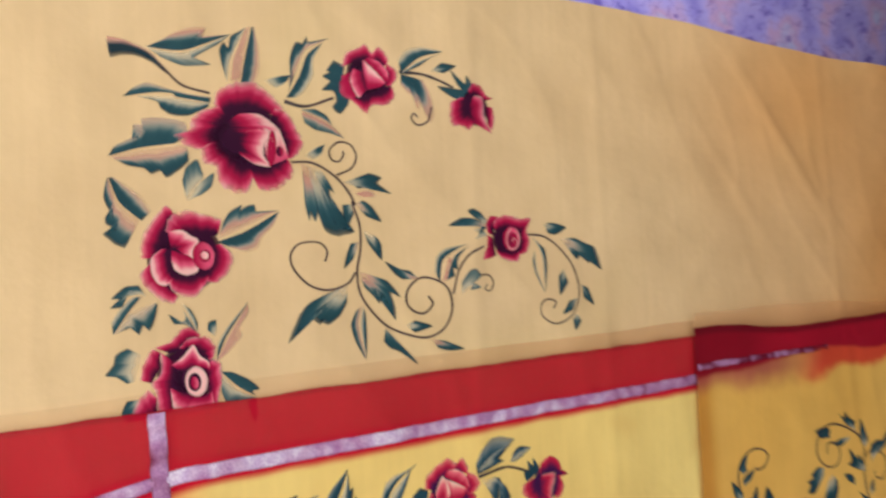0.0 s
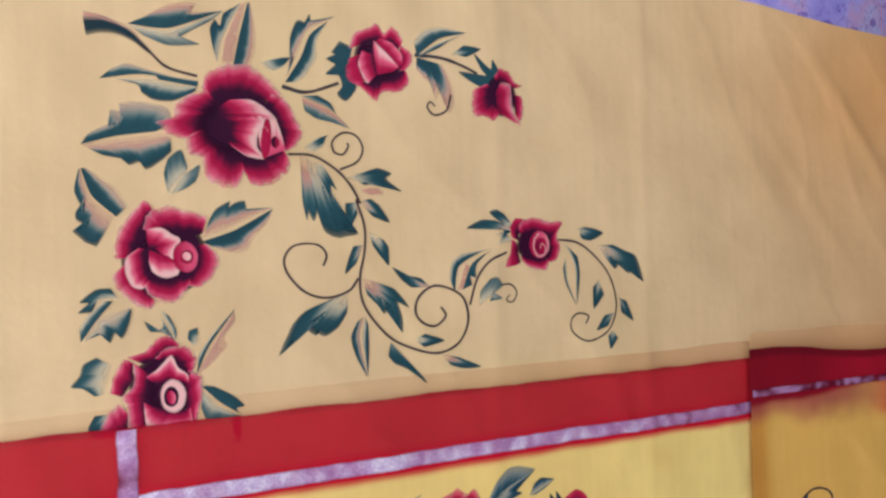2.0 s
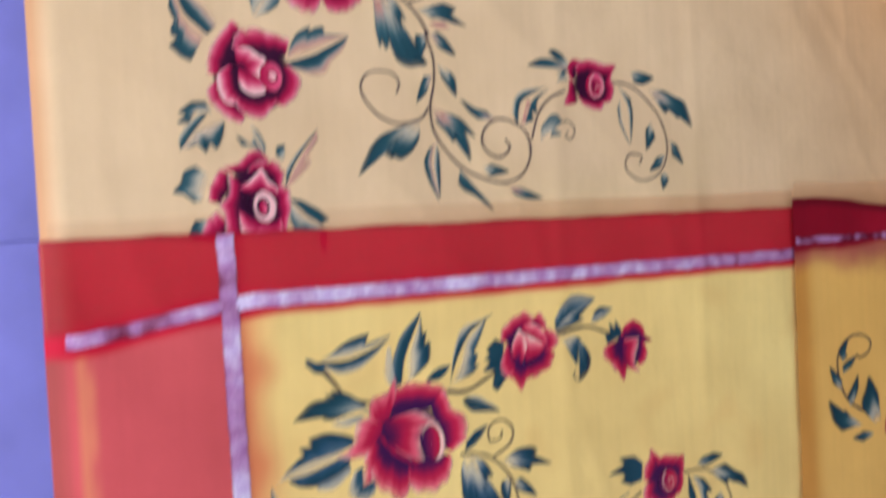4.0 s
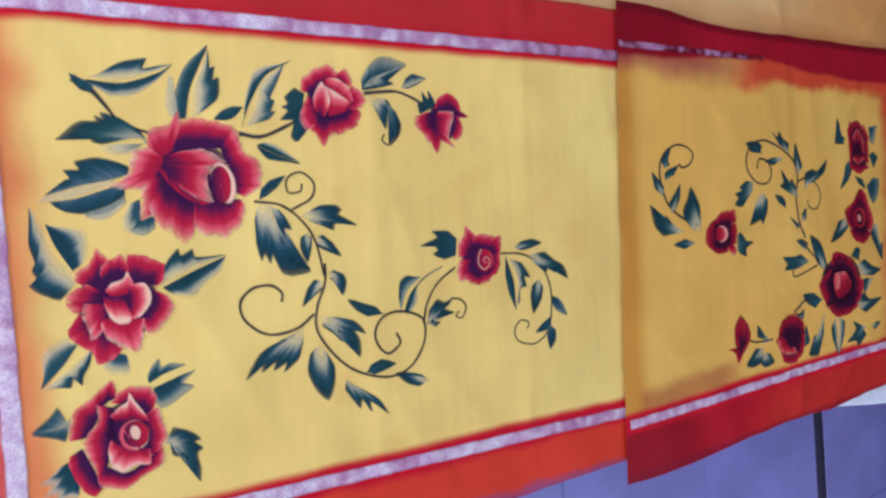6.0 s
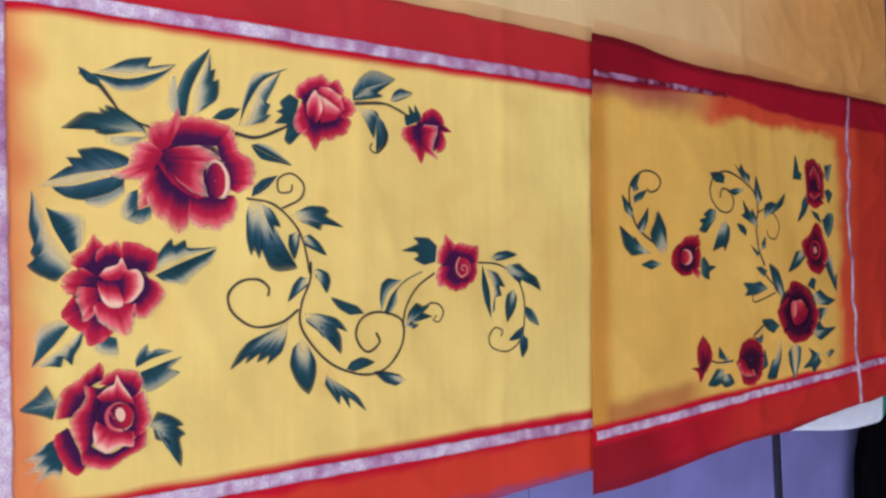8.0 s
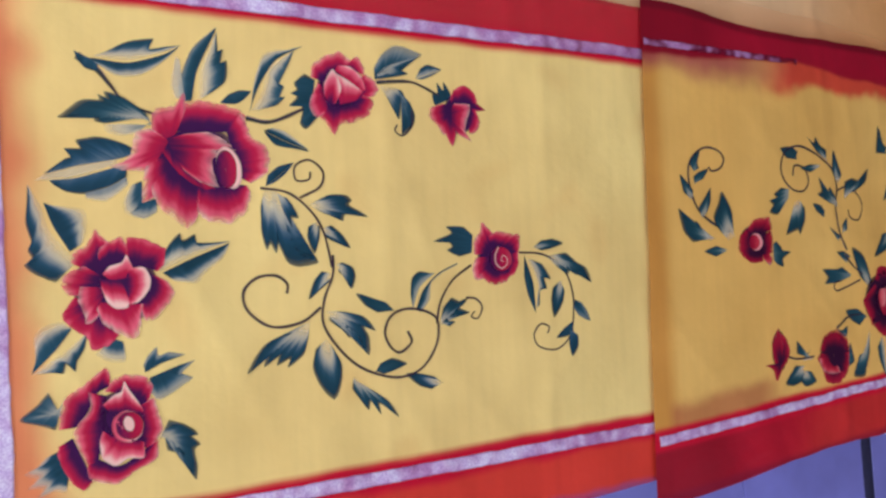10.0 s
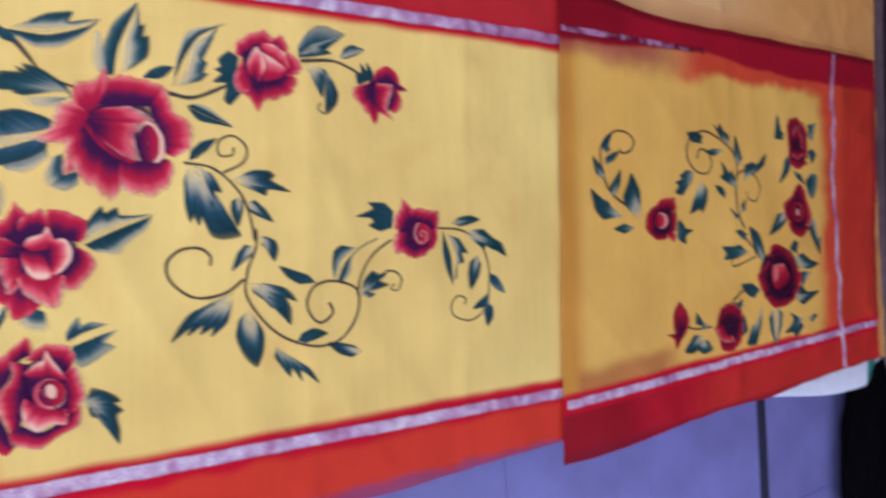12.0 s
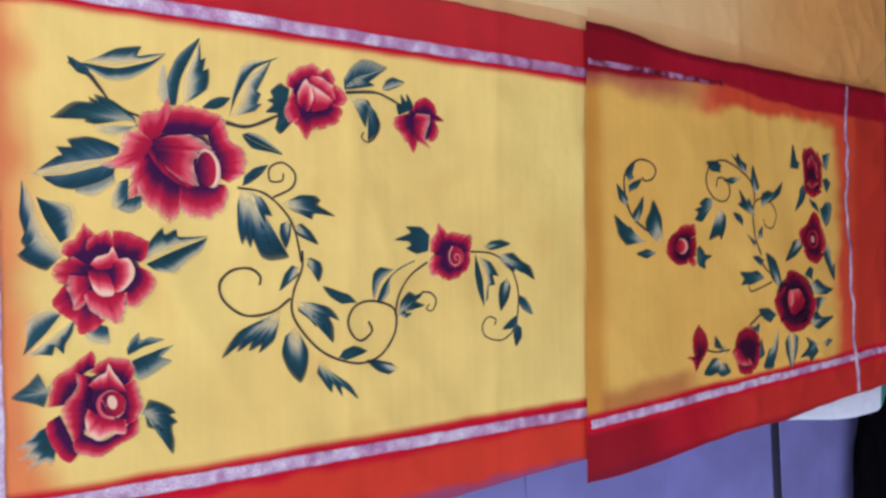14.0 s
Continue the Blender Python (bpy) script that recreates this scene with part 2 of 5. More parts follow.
def dye_flap(x, y):
    w = 0.03 * wave(x, y, 0.16, 7) + 0.008 * wave(x, y, 0.03, 8)
    c = blend(linear(232, 181, 78), linear(238, 196, 94), 0.5 + 0.5 * wave(x, y, 0.3, 9))
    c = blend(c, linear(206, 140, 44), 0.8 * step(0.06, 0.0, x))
    low = y + 0.885 - 0.043 * x
    border = y - 0.02 * step(0.1, 0.4, x) * step(0.9, 0.5, x) + 0.014 * step(0.6, 1.1, x)
    side = step(1.08, 1.15, x + w)
    head = step(0.35, 0.5, x + w) * step(-0.062, -0.022, y + 1.1 * w)
    corner = step(0.10, 0.02, math.hypot(max(0.0, 1.13 - x), max(0.0, 0.0 - y)) + w)
    c = blend(c, linear(214, 78, 44), max(side, head, 0.9 * corner))
    c = blend(c, linear(190, 48, 32), 0.8 * step(1.19, 1.26, x + 0.5 * w))
    c = blend(c, linear(140, 30, 34), 0.7 * step(1.42, 1.44, x))
    c = blend(c, linear(160, 52, 66), 0.8 * step(-0.06, 0.008, y + w) * step(0.55, 0.25, x))
    c = blend(c, blend(DEEP, linear(162, 16, 36), step(0.16, 0.3, x + w)), step(0.000, 0.014, border + 0.4 * w))
    c = blend(c, linear(176, 92, 52), 0.7 * step(0.105, 0.06, low + 0.8 * w) * step(0.42, 0.3, x + w) * step(0.0, 0.03, x))
    c = blend(c, RED, step(0.034, 0.020, low + 0.2 * w))
    c = blend(c, linear(190, 44, 32), step(-0.018, -0.032, low) * step(0.15, 0.7, x + 3 * w))
    c = blend(c, linear(150, 14, 28), step(-0.018, -0.032, low) * step(0.55, 0.1, x + 3 * w))
    c = blend(c, linear(128, 14, 40), 0.7 * step(-0.115, -0.135, low))
    c = blend(c, linear(96, 6, 20), 0.7 * step(0.110, 0.122, y + 0.03 * step(0.05, 0.4, x)))
    return (*c, 1.0)


def edge_under(u, v, x, y):
    y += v ** 6 * (-0.045 * step(-0.2, 0.7, x) + 0.004 * wave(x, 0, 0.2, 10))
    x += u ** 20 * (0.04 * step(-0.2, -1.0, y) - 0.012 + 0.006 * wave(0, y, 0.15, 11))
    return x, y


def edge_panel(u, v, x, y):
    y += (1 - v) ** 12 * (0.018 * step(-0.6, 0.0, x) + 0.003 * wave(x, 0, 0.07, 12))
    y += v ** 12 * (0.003 * wave(x, 0, 0.12, 13) + 0.0015 * wave(x, 0, 0.035, 18))
    return x, y


def edge_flap(u, v, x, y):
    y += v ** 6 * (-0.03 * step(0.05, 0.4, x) + 0.004 * wave(x, 0, 0.1, 14))
    y += (1 - v) ** 6 * (0.035 * step(0.05, 0.6, x) + 0.042 * step(0.6, 1.45, x) + 0.004 * wave(x, 0, 0.12, 15))
    x += (1 - u) ** 6 * (-0.018 - 0.024 * (1 - v) + 0.003 * wave(0, y, 0.2, 16))
    x += u ** 12 * 0.004 * wave(0, y, 0.08, 17)
    return x, y


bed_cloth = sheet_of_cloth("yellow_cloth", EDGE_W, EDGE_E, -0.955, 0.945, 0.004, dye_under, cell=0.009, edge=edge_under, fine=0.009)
tagged(bed_cloth, "yellow silk cloth with painted red roses on bed", "cloth")
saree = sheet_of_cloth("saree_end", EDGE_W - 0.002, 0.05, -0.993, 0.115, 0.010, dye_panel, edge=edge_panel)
tagged(saree, "yellow organza saree end with red border and painted roses", "saree")
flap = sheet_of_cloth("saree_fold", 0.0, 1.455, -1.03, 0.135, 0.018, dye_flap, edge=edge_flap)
tagged(flap, "folded saree end, amber organza with dark red border", "saree")


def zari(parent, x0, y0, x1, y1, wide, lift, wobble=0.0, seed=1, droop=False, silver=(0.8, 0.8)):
    """A woven silver stripe from one end to the other; silver: how bright its painted sheen is at its two ends."""
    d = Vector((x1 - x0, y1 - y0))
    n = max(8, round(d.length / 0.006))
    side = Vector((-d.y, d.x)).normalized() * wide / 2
    # the thread's sheen is painted in: dim and dye-red, half bright, bright
    dim_dyed, half_bright, bright_thread = linear(132, 22, 56), linear(212, 166, 194), linear(252, 246, 246)
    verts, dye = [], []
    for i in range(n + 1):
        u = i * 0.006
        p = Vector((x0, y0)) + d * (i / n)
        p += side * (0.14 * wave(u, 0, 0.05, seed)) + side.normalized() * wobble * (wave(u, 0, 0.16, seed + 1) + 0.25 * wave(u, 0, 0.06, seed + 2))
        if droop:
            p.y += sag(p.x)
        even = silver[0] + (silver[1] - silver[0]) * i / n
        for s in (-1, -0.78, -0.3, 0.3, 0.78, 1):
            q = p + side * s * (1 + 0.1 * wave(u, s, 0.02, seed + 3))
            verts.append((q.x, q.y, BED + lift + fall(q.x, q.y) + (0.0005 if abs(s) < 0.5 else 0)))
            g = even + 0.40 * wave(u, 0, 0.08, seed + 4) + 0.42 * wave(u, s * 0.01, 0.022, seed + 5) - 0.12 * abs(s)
            c = blend(blend(dim_dyed, half_bright, step(0.0, 0.5, g)), bright_thread, step(0.45, 0.95, g))
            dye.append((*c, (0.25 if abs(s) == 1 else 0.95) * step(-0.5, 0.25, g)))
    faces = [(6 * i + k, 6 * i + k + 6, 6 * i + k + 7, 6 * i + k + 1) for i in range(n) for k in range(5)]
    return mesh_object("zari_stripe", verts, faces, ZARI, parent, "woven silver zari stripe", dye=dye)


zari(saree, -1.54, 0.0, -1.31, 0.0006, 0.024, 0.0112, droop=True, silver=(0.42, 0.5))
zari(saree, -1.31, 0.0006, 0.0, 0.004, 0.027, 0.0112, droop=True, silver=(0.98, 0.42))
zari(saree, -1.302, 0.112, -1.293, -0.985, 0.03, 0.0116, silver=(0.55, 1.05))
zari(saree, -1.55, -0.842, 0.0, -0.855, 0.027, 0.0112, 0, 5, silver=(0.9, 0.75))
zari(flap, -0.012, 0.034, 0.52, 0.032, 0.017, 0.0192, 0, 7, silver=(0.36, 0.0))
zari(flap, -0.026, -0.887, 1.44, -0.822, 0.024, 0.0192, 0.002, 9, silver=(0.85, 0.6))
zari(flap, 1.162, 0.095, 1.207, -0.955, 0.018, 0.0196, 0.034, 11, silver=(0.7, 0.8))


# ---- the bed and what stands round it ----
bed = thing("bed", (0, 0, 0), "low bed with a lilac printed sheet", "bed")
part("mattress", block((3.02, 2.9, 0.2), (-0.02, 0.49, BED - 0.110), 0.04, 0, 4), SHEET, bed, "mattress under a lilac flower-printed sheet")
part("bed_base", block((3.0, 2.8, 0.08), (-0.04, 0.5, BED - 0.25), 0.01), WOOD_DARK, bed, "dark wooden bed base")
for bx in (-1.45, 1.38):
    for by in (-0.85, 1.8):
        part("leg", block((0.07, 0.07, 0.172), (bx, by, 0.086), 0.008), WOOD_DARK, bed)


def cotton_corner():
    """The white under-sheet that sticks out at the bed's far corner, with its green band."""
    ob = thing("white_sheet", (0, 0, 0), "white cotton sheet with green band under saree", "sheet")

    def slab(name, x0, x1, mat, label):
        n, verts, faces = 14, [], []
        for i in range(n + 1):
            x = x0 + (x1 - x0) * i / n
            reach = -1.0 - 0.058 * step(0.72, 1.3, x) + 0.06 * step(1.40, 1.54, x) ** 2
            sag = -0.02 * step(1.42, 1.54, x)
            top = BED - 0.008 + sag
            verts += [(x, -0.9, BED - 0.008), (x, -0.96, BED - 0.008), (x, reach + 0.015, top - 0.002), (x, reach, top - 0.012), (x, reach + 0.006, top - 0.024), (x, -0.97, top - 0.02)]
        for i in range(n):
            for k in range(5):
                faces.append((6 * i + k, 6 * i + k + 1, 6 * i + k + 7, 6 * i + k + 6))
        mesh_object(name, verts, faces, mat, ob, label)

    slab("sheet_body", 0.70, 1.435, MATTRESS, "white cotton")
    slab("band", 1.435, 1.50, GREEN, "green band")
    slab("hem", 1.50, 1.535, MATTRESS, "white cotton hem")


cotton_corner()


def wooden_cupboard():
    ob = thing("cupboard", (2.3, 0, 0), "dark brown wooden cupboard with upright boards", "cupboard")
    part("carcass", block((0.4, 4.6, 2.1), (0.22, -0.1, 1.05), 0.01), WOOD_DARK, ob, "dark recess behind the boards")
    part("plinth", block((0.03, 4.6, 0.08), (-0.02, -0.1, 0.042), 0.004), WOOD, ob)
    for k in range(6):
        part("board", block((0.035, 0.725, 1.98), (-0.012, 1.675 - 0.76 * k - 0.38 + 0.0, 1.08), 0.006), WOOD, ob)
    return ob


wooden_cupboard()


def creased_lump(name, place, size, mat, label, seed):
    """A rounded lump, creased all over."""
    bm = bmesh.new()
    bmesh.ops.create_icosphere(bm, subdivisions=5, radius=1.0)
    for v in bm.verts:
        q = v.co.copy()
        k = 1 + 0.16 * wave(q.x + q.z, q.y, 0.5, seed) + 0.07 * wave(q.x, q.y + q.z, 0.17, seed + 1)
        v.co = Vector((q.x * size[0] * k, q.y * size[1] * k, max(0.0, (q.z * 0.5 + 0.5)) * size[2] * k))
    ob = part(name, bm, mat, None)
    ob.location = place
    return tagged(ob, label, "cloth")


# fills the black area between the floor tiles and the cupboard
creased_lump("black_lump", (2.10, -1.62, 0.002), (0.19, 0.66, 0.14), BLACK, "black lump on floor beside cupboard", 41)


def sheer_margin(x):
    return 0.014 + 0.01 * step(-1.5, -0.9, x) + 0.004 * wave(x, 0, 0.2, 44)


def dye_margin(x, y):
    return (*linear(222, 156, 88), 0.10 + 0.14 * step(-1.2, -0.3, x))


sheet_of_cloth("sheer_margin", EDGE_W + 0.012, 0.0, 0.10, 0.115, 0.0046, dye_margin, saree, "sheer tan margin of the border", 0.012, None, lambda u, v, x, y: (x, y + v * (sheer_margin(x) + 0.012)))
sheet_of_cloth("sheer_margin", -0.01, 1.40, 0.08, 0.17, 0.0165, dye_margin, flap, "sheer tan margin of the fold", 0.012, None, lambda u, v, x, y: (x, y + v * (0.006 * wave(x, 0, 0.15, 45) - 0.05 * step(0.3, 1.2, x))))


# ---- floor tiles ----


def floor_tiles():
    size, gap = 0.64, 0.002
    bm = block((size - gap, size - gap, 0.012), (0, 0, 0), 0.002, 0, 1)
    me = bpy.data.meshes.new("tile")
    bm.to_mesh(me)
    bm.free()
    me.materials.append(TILE)
    turn = pose(1.421, -1.2, 0, 0, 0, 2.5)
    for i in range(-10, 2):
        for j in range(-3, 7):
            x = (i + 0.5) * size + (0.03 if i >= 0 else -0.03)
            p = turn @ Vector((x, (j + 0.5) * size + 0.18, -0.006))
            if -5.0 < p.x < 2.6 and -2.5 < p.y < 2.3:
                ob = new("tile", me)
                ob.matrix_world = Matrix.Translation(p) @ pose(0, 0, 0, 0, 0, 2.5)
                ob.parent = floor

    strip = part("dark_strip", block((0.057, 2.4, 0.012), (0, 0, 0), 0.001, 0, 1), GROUT, floor, "dark inlay strip between tiles")
    strip.matrix_world = turn @ pose(0, 0, -0.0065)


floor_tiles()

# ---- painted flowers ----
# Each painted stroke lies in the weave: a thin film of fabric paint with the colours that the painter blended.
TEAL, INK, MIST = linear(48, 92, 92), linear(18, 54, 60), linear(216, 216, 178)
BLUSH, STALK = linear(218, 124, 112), linear(66, 50, 58)
PALETTES = {
    "crimson": (linear(62, 18, 66), linear(186, 26, 58), linear(232, 98, 108), linear(250, 208, 174)),
    "magenta": (linear(52, 6, 38), linear(174, 18, 62), linear(224, 88, 114), linear(244, 196, 176)),
    "scarlet": (linear(50, 10, 40), linear(152, 14, 40), linear(200, 52, 60), linear(236, 156, 140)),
}
LAYER = [0]


def film(name, panel, parent, points, colours, rows, cols, order, label="", closed=False):
    """A grid of paint laid on a panel's surface."""
    lift = panel["lift"] + 0.0007 + 0.00005 * order
    verts = [(x, y, BED + lift + fall(x, y)) for x, y in points]
    faces = []
    for i in range(rows - 1):
        for j in range(cols if closed else cols - 1):
            k = (j + 1) % cols
            faces.append((i * cols + j, i * cols + k, (i + 1) * cols + k, (i + 1) * cols + j))
    return mesh_object(name, verts, faces, PAINT, parent, label, dye=colours)


def stem(panel, name, thick, thin, *way):
    """A painted stalk or tendril through a few points, thinning to its end."""
    LAYER[0] += 1
    p = [Vector(q) for q in way]
    p = [2 * p[0] - p[1]] + p + [2 * p[-1] - p[-2]]
    line = []
    for i in range(1, len(p) - 2):
        for k in range(8):
            t = k / 8
            line.append(0.5 * (2 * p[i] + (p[i + 1] - p[i - 1]) * t + (2 * p[i - 1] - 5 * p[i] + 4 * p[i + 1] - p[i + 2]) * t * t + (3 * p[i] - p[i - 1] - 3 * p[i + 1] + p[i + 2]) * t ** 3))
    line.append(p[-2])
    points, colours = [], []
    for i, q in enumerate(line):
        t = (line[min(i + 1, len(line) - 1)] - line[max(i - 1, 0)]).normalized()
        n = Vector((-t.y, t.x))
        s = i / (len(line) - 1)
        w = (thick + (thin - thick) * min(1, s * 1.6)) * (1 + 0.25 * wave(q.x, q.y, 0.02, 23))
        for v in (-1, -0.4, 0.4, 1):
            r = q + n * v * w / 2
            points.append((r.x, r.y))
            c = blend(STALK, INK, step(0.004, 0.012, w))
            if v > 0.9 and w > 0.008:
                c = blend(MIST, BLUSH, 0.5)
            colours.append((*c, 0.35 if abs(v) > 0.9 else 0.9))
    film(name, panel, panel["paint"], points, colours, len(line), 4, LAYER[0] % 9)


def spline(flat, count):
    """A smooth line of count points through the given x, y pairs."""
    p = [Vector(flat[i:i + 2]) for i in range(0, len(flat), 2)]
    if len(p) == 1:
        return [p[0]] * count
    q = [2 * p[0] - p[1]] + p + [2 * p[-1] - p[-2]]
    line = []
    for i in range(count):
        s = i / (count - 1) * (len(p) - 1)
        k = min(int(s), len(p) - 2)
        t = s - k
        a, b, c, d = q[k:k + 4]
        m, n = (c - a) * 0.38, (d - b) * 0.38
        line.append(b * (2 * t ** 3 - 3 * t * t + 1) + m * (t ** 3 - 2 * t * t + t) + c * (3 * t * t - 2 * t ** 3) + n * (t ** 3 - t * t))
    return line


def shade_of(tones, g):
    """The painter's blend from the deepest (0) to the palest (1) tone."""
    deep, full, soft, pale = tones
    c = blend(deep, full, step(0.10, 0.46, g))
    c = blend(c, soft, step(0.45, 0.70, g))
    return blend(c, pale, step(0.68, 0.97, g))


def sweep(panel, parent, name, cx, cy, base, rim, rows, order, tint, frayed):
    """A brush stroke swept from its base line to its rim, both in millimetres from (cx, cy)."""
    cols = max(13, 4 * len(rim) // 2 + 1)
    a, b = spline(base, cols), spline(rim, cols)
    seed = 10 * cx + 7 * cy + 0.1 * base[0] + 0.17 * rim[-1]
    size = max((q - p).length for p, q in zip(a, b)) / 1000
    span = sum((b[j + 1] - b[j]).length for j in range(cols - 1)) / 1000
    points, colours = [], []
    for i in range(rows):
        k = i / (rows - 1)
        for j in range(cols):
            u = span * j / (cols - 1)
            ragged = 1 + frayed * 0.06 * wave(u, seed, 0.006, 25)
            q = a[j] + (b[j] - a[j]) * (k * ragged if k > 0.5 else k)
            points.append((cx + q.x / 1000, cy + q.y / 1000))
            colours.append(tint(k, u, seed, size, j / (cols - 1)))
    return film(name, panel, parent, points, colours, rows, cols, order)


def petal(bloom, base, rim, dark, light):
    """A petal from its throat to its rim: tones from dark to light, drawn out in fine streaks and feathered at a pale rim."""
    outer = bloom["order"] < bloom["outer"]

    def tint(k, u, seed, size, j):
        ends = 0.0 if outer else 0.4 * abs(2 * j - 1) ** 3
        g = dark + (min(light + 0.04, 0.90 if outer else 2.0) - ends - dark) * (k ** (1.5 if outer else 1.2)) + 0.12 * wave(u, seed, 0.012, 27) * (0.4 + k) + 0.05 * wave(u, seed, 0.003, 29)
        feather = step(0.72, 1.0, k) * (0.52 + 0.5 * wave(u, seed + 3, 0.004, 28)) if outer and light > 0.6 else 0.25 * step(0.9, 1.0, k)
        return (*shade_of(bloom["tones"], g), max(0.0, 1 - max(0.0, feather)))

    bloom["order"] += 1
    sweep(bloom["panel"], bloom["rose"], "petal", bloom["x"], bloom["y"], base, rim, 12, bloom["order"], tint, 1.0 if outer else 0.25)


def cup(bloom, centre, along, across, dark, light):
    """A rounded inner petal or heart, shaded along its first axis."""
    rows, cols = 7, 28
    points, colours = [], []
    for i in range(rows):
        k = 0.02 + 0.98 * i / (rows - 1)
        for j in range(cols):
            t = 2 * math.pi * j / cols
            px, py = k * math.cos(t), k * math.sin(t)
            wob = 1 + 0.04 * wave(math.cos(t), math.sin(t), 0.5, bloom["order"] + 31)
            points.append((bloom["x"] + (centre[0] + wob * (px * along[0] + py * across[0])) / 1000, bloom["y"] + (centre[1] + wob * (px * along[1] + py * across[1])) / 1000))
            g = dark + (light - dark) * (0.5 + 0.5 * px) + 0.05 * wave(px, py, 0.3, bloom["order"] + 33)
            soft_edge = step(0.5, 1.0, k) if light < 0.07 else 0.4 * step(0.85, 1.0, k)
            colours.append((*shade_of(bloom["tones"], g), 1 - soft_edge))
    bloom["order"] += 1
    name = "throat" if light < 0.07 else "heart"
    if light < 0.07:
        bloom["outer"] = 0
    return film(name, bloom["panel"], bloom["rose"], points, colours, rows, cols, bloom["order"], closed=True)


def curl(bloom, wide, tone, way):
    """A thin pale line that curls in a rose's heart."""
    line = spline(way, 6 * len(way) // 2)
    points, colours = [], []
    for i, q in enumerate(line):
        t = (line[min(i + 1, len(line) - 1)] - line[max(i - 1, 0)]).normalized()
        w = wide * (1 - 0.5 * i / len(line))
        for v in (-0.5, 0, 0.5):
            points.append((bloom["x"] + (q.x - t.y * v * w) / 1000, bloom["y"] + (q.y + t.x * v * w) / 1000))
            colours.append((*shade_of(bloom["tones"], tone), 0.95 if v == 0 else 0.6))
    bloom["order"] += 1
    film("heart", bloom["panel"], bloom["rose"], points, colours, len(line), 3, bloom["order"])


def rose(panel, x, y, wide, high, palette):
    """A painted rose's dark ground; its petals are then laid on it, one over the other."""
    deep, full, soft, pale = PALETTES[palette]
    bloom = {"panel": panel, "rose": panel["paint"], "x": x, "y": y, "order": 9, "outer": 99, "tones": (deep, deep, deep, deep)}
    ob = cup(bloom, (0, 0), (wide, 0), (0, high), 0.1, 0.1)
    ob.name = "rose"
    tagged(ob, "painted " + palette + " rose with pale petal rims")
    bloom["rose"], bloom["tones"] = ob, PALETTES[palette]
    return bloom


def blade(panel, x, y, base, rim, wash, dark, pink=0.0):
    """A painted leaf, or one half of it, swept from its rib or stalk to its toothed rim; wash and dark: how much teal at base and rim."""
    LAYER[0] += 1
    cool = 0.25 + 0.35 * wave(x, y, 0.2, 51) if panel is SAREE_PAINT else 0.0
    strong = 0.75 if panel is CLOTH_PAINT else 1.0

    def tint(k, u, seed, size, j):
        g = wash + (dark - wash) * (step(0.0, 0.85, k) if dark > wash else step(0.25, 1.0, k)) + 0.16 * wave(u, seed, 0.006, 21) * (1.2 - abs(2 * k - 1)) + 0.06 * wave(u, seed, 0.002, 22)
        c = blend(blend(MIST, blend(TEAL, linear(42, 78, 112), cool), step(0.08, 0.85, g)), INK, 0.8 * strong * step(0.66, 1.1, g))
        if pink:
            c = blend(c, BLUSH, 0.7 * pink * step(0.62, 0.2, g))
        solid = min(1.0, 0.38 + 0.9 * max(0.0, g))
        if dark < wash:
            solid *= 1 - (0.65 if dark < 0.3 else 0.3) * step(0.78, 1.0, k)
        else:
            solid *= (0.45 + 0.55 * step(0.0, 0.25, k) if wash < 0.3 else 1.0) * (1 - 0.45 * step(0.86, 1.0, k))
        return (*c, solid * (0.7 + 0.3 * step(0.0, 0.05, j) * step(1.0, 0.95, j)))

    sweep(panel, panel["paint"], "leaf", x, y, base, rim, 12, LAYER[0] % 9, tint, 0.3)


def painted(cloth, lift):
    """Where paint goes: the cloth, and how high its weave lies over the bed."""
    return {"lift": lift, "paint": cloth}


CLOTH_PAINT = painted(bed_cloth, 0.004)
SAREE_PAINT = painted(saree, 0.010)
FOLD_PAINT = painted(flap, 0.018)

# on the yellow cloth
blade(CLOTH_PAINT, -1.35, 0.753, (0, 0, 33, -6, 71, -32), (1, -11, 32, -16, 67, -36), .25, .05, 1)
blade(CLOTH_PAINT, -1.289, 0.74, (0, 0, 62, 0, 145, 37), (26, 14, 45, 29, 69, 41, 103, 45, 84, 27, 145, 37), .95, .10, 0.9)
blade(CLOTH_PAINT, -1.289, 0.74, (0, 0, 62, -3, 145, 37), (24, -17, 60, -29, 107, -23, 75, -16, 120, 15, 145, 37), .05, .65)
blade(CLOTH_PAINT, -1.33, 0.651, (0, 0, 62, 11, 144, 2), (18, 17, 40, 26, 71, 18, 108, 10, 144, 7), .90, .30, 0.3)
blade(CLOTH_PAINT, -1.313, 0.653, (0, 0, 63, 2, 126, -3), (18, -3, 40, -9, 42, -19, 48, -24, 61, -31, 89, -30, 123, -13), 0, 1.05)
blade(CLOTH_PAINT, -1.25, 0.662, (0, 0, 64, -7), (5, -7, 63, -14), 1, .80)
blade(CLOTH_PAINT, -1.357, 0.548, (0, 0, 48, 15, 107, 25), (10, 17, 36, 31, 58, 39, 41, 55, 64, 54, 54, 66, 87, 69, 123, 63, 132, 41), .95, .35, 0.5)
blade(CLOTH_PAINT, -1.357, 0.548, (0, 0, 48, 10, 127, 24), (30, -16, 60, -21, 67, -30, 82, -24, 91, -36, 114, -21, 129, -6), -.05, 1.05, 0.8)
blade(CLOTH_PAINT, -1.235, 0.472, (0, 0, 28, 36), (-6, 36, 2, 60, 21, 73, 30, 46), .10, .75)
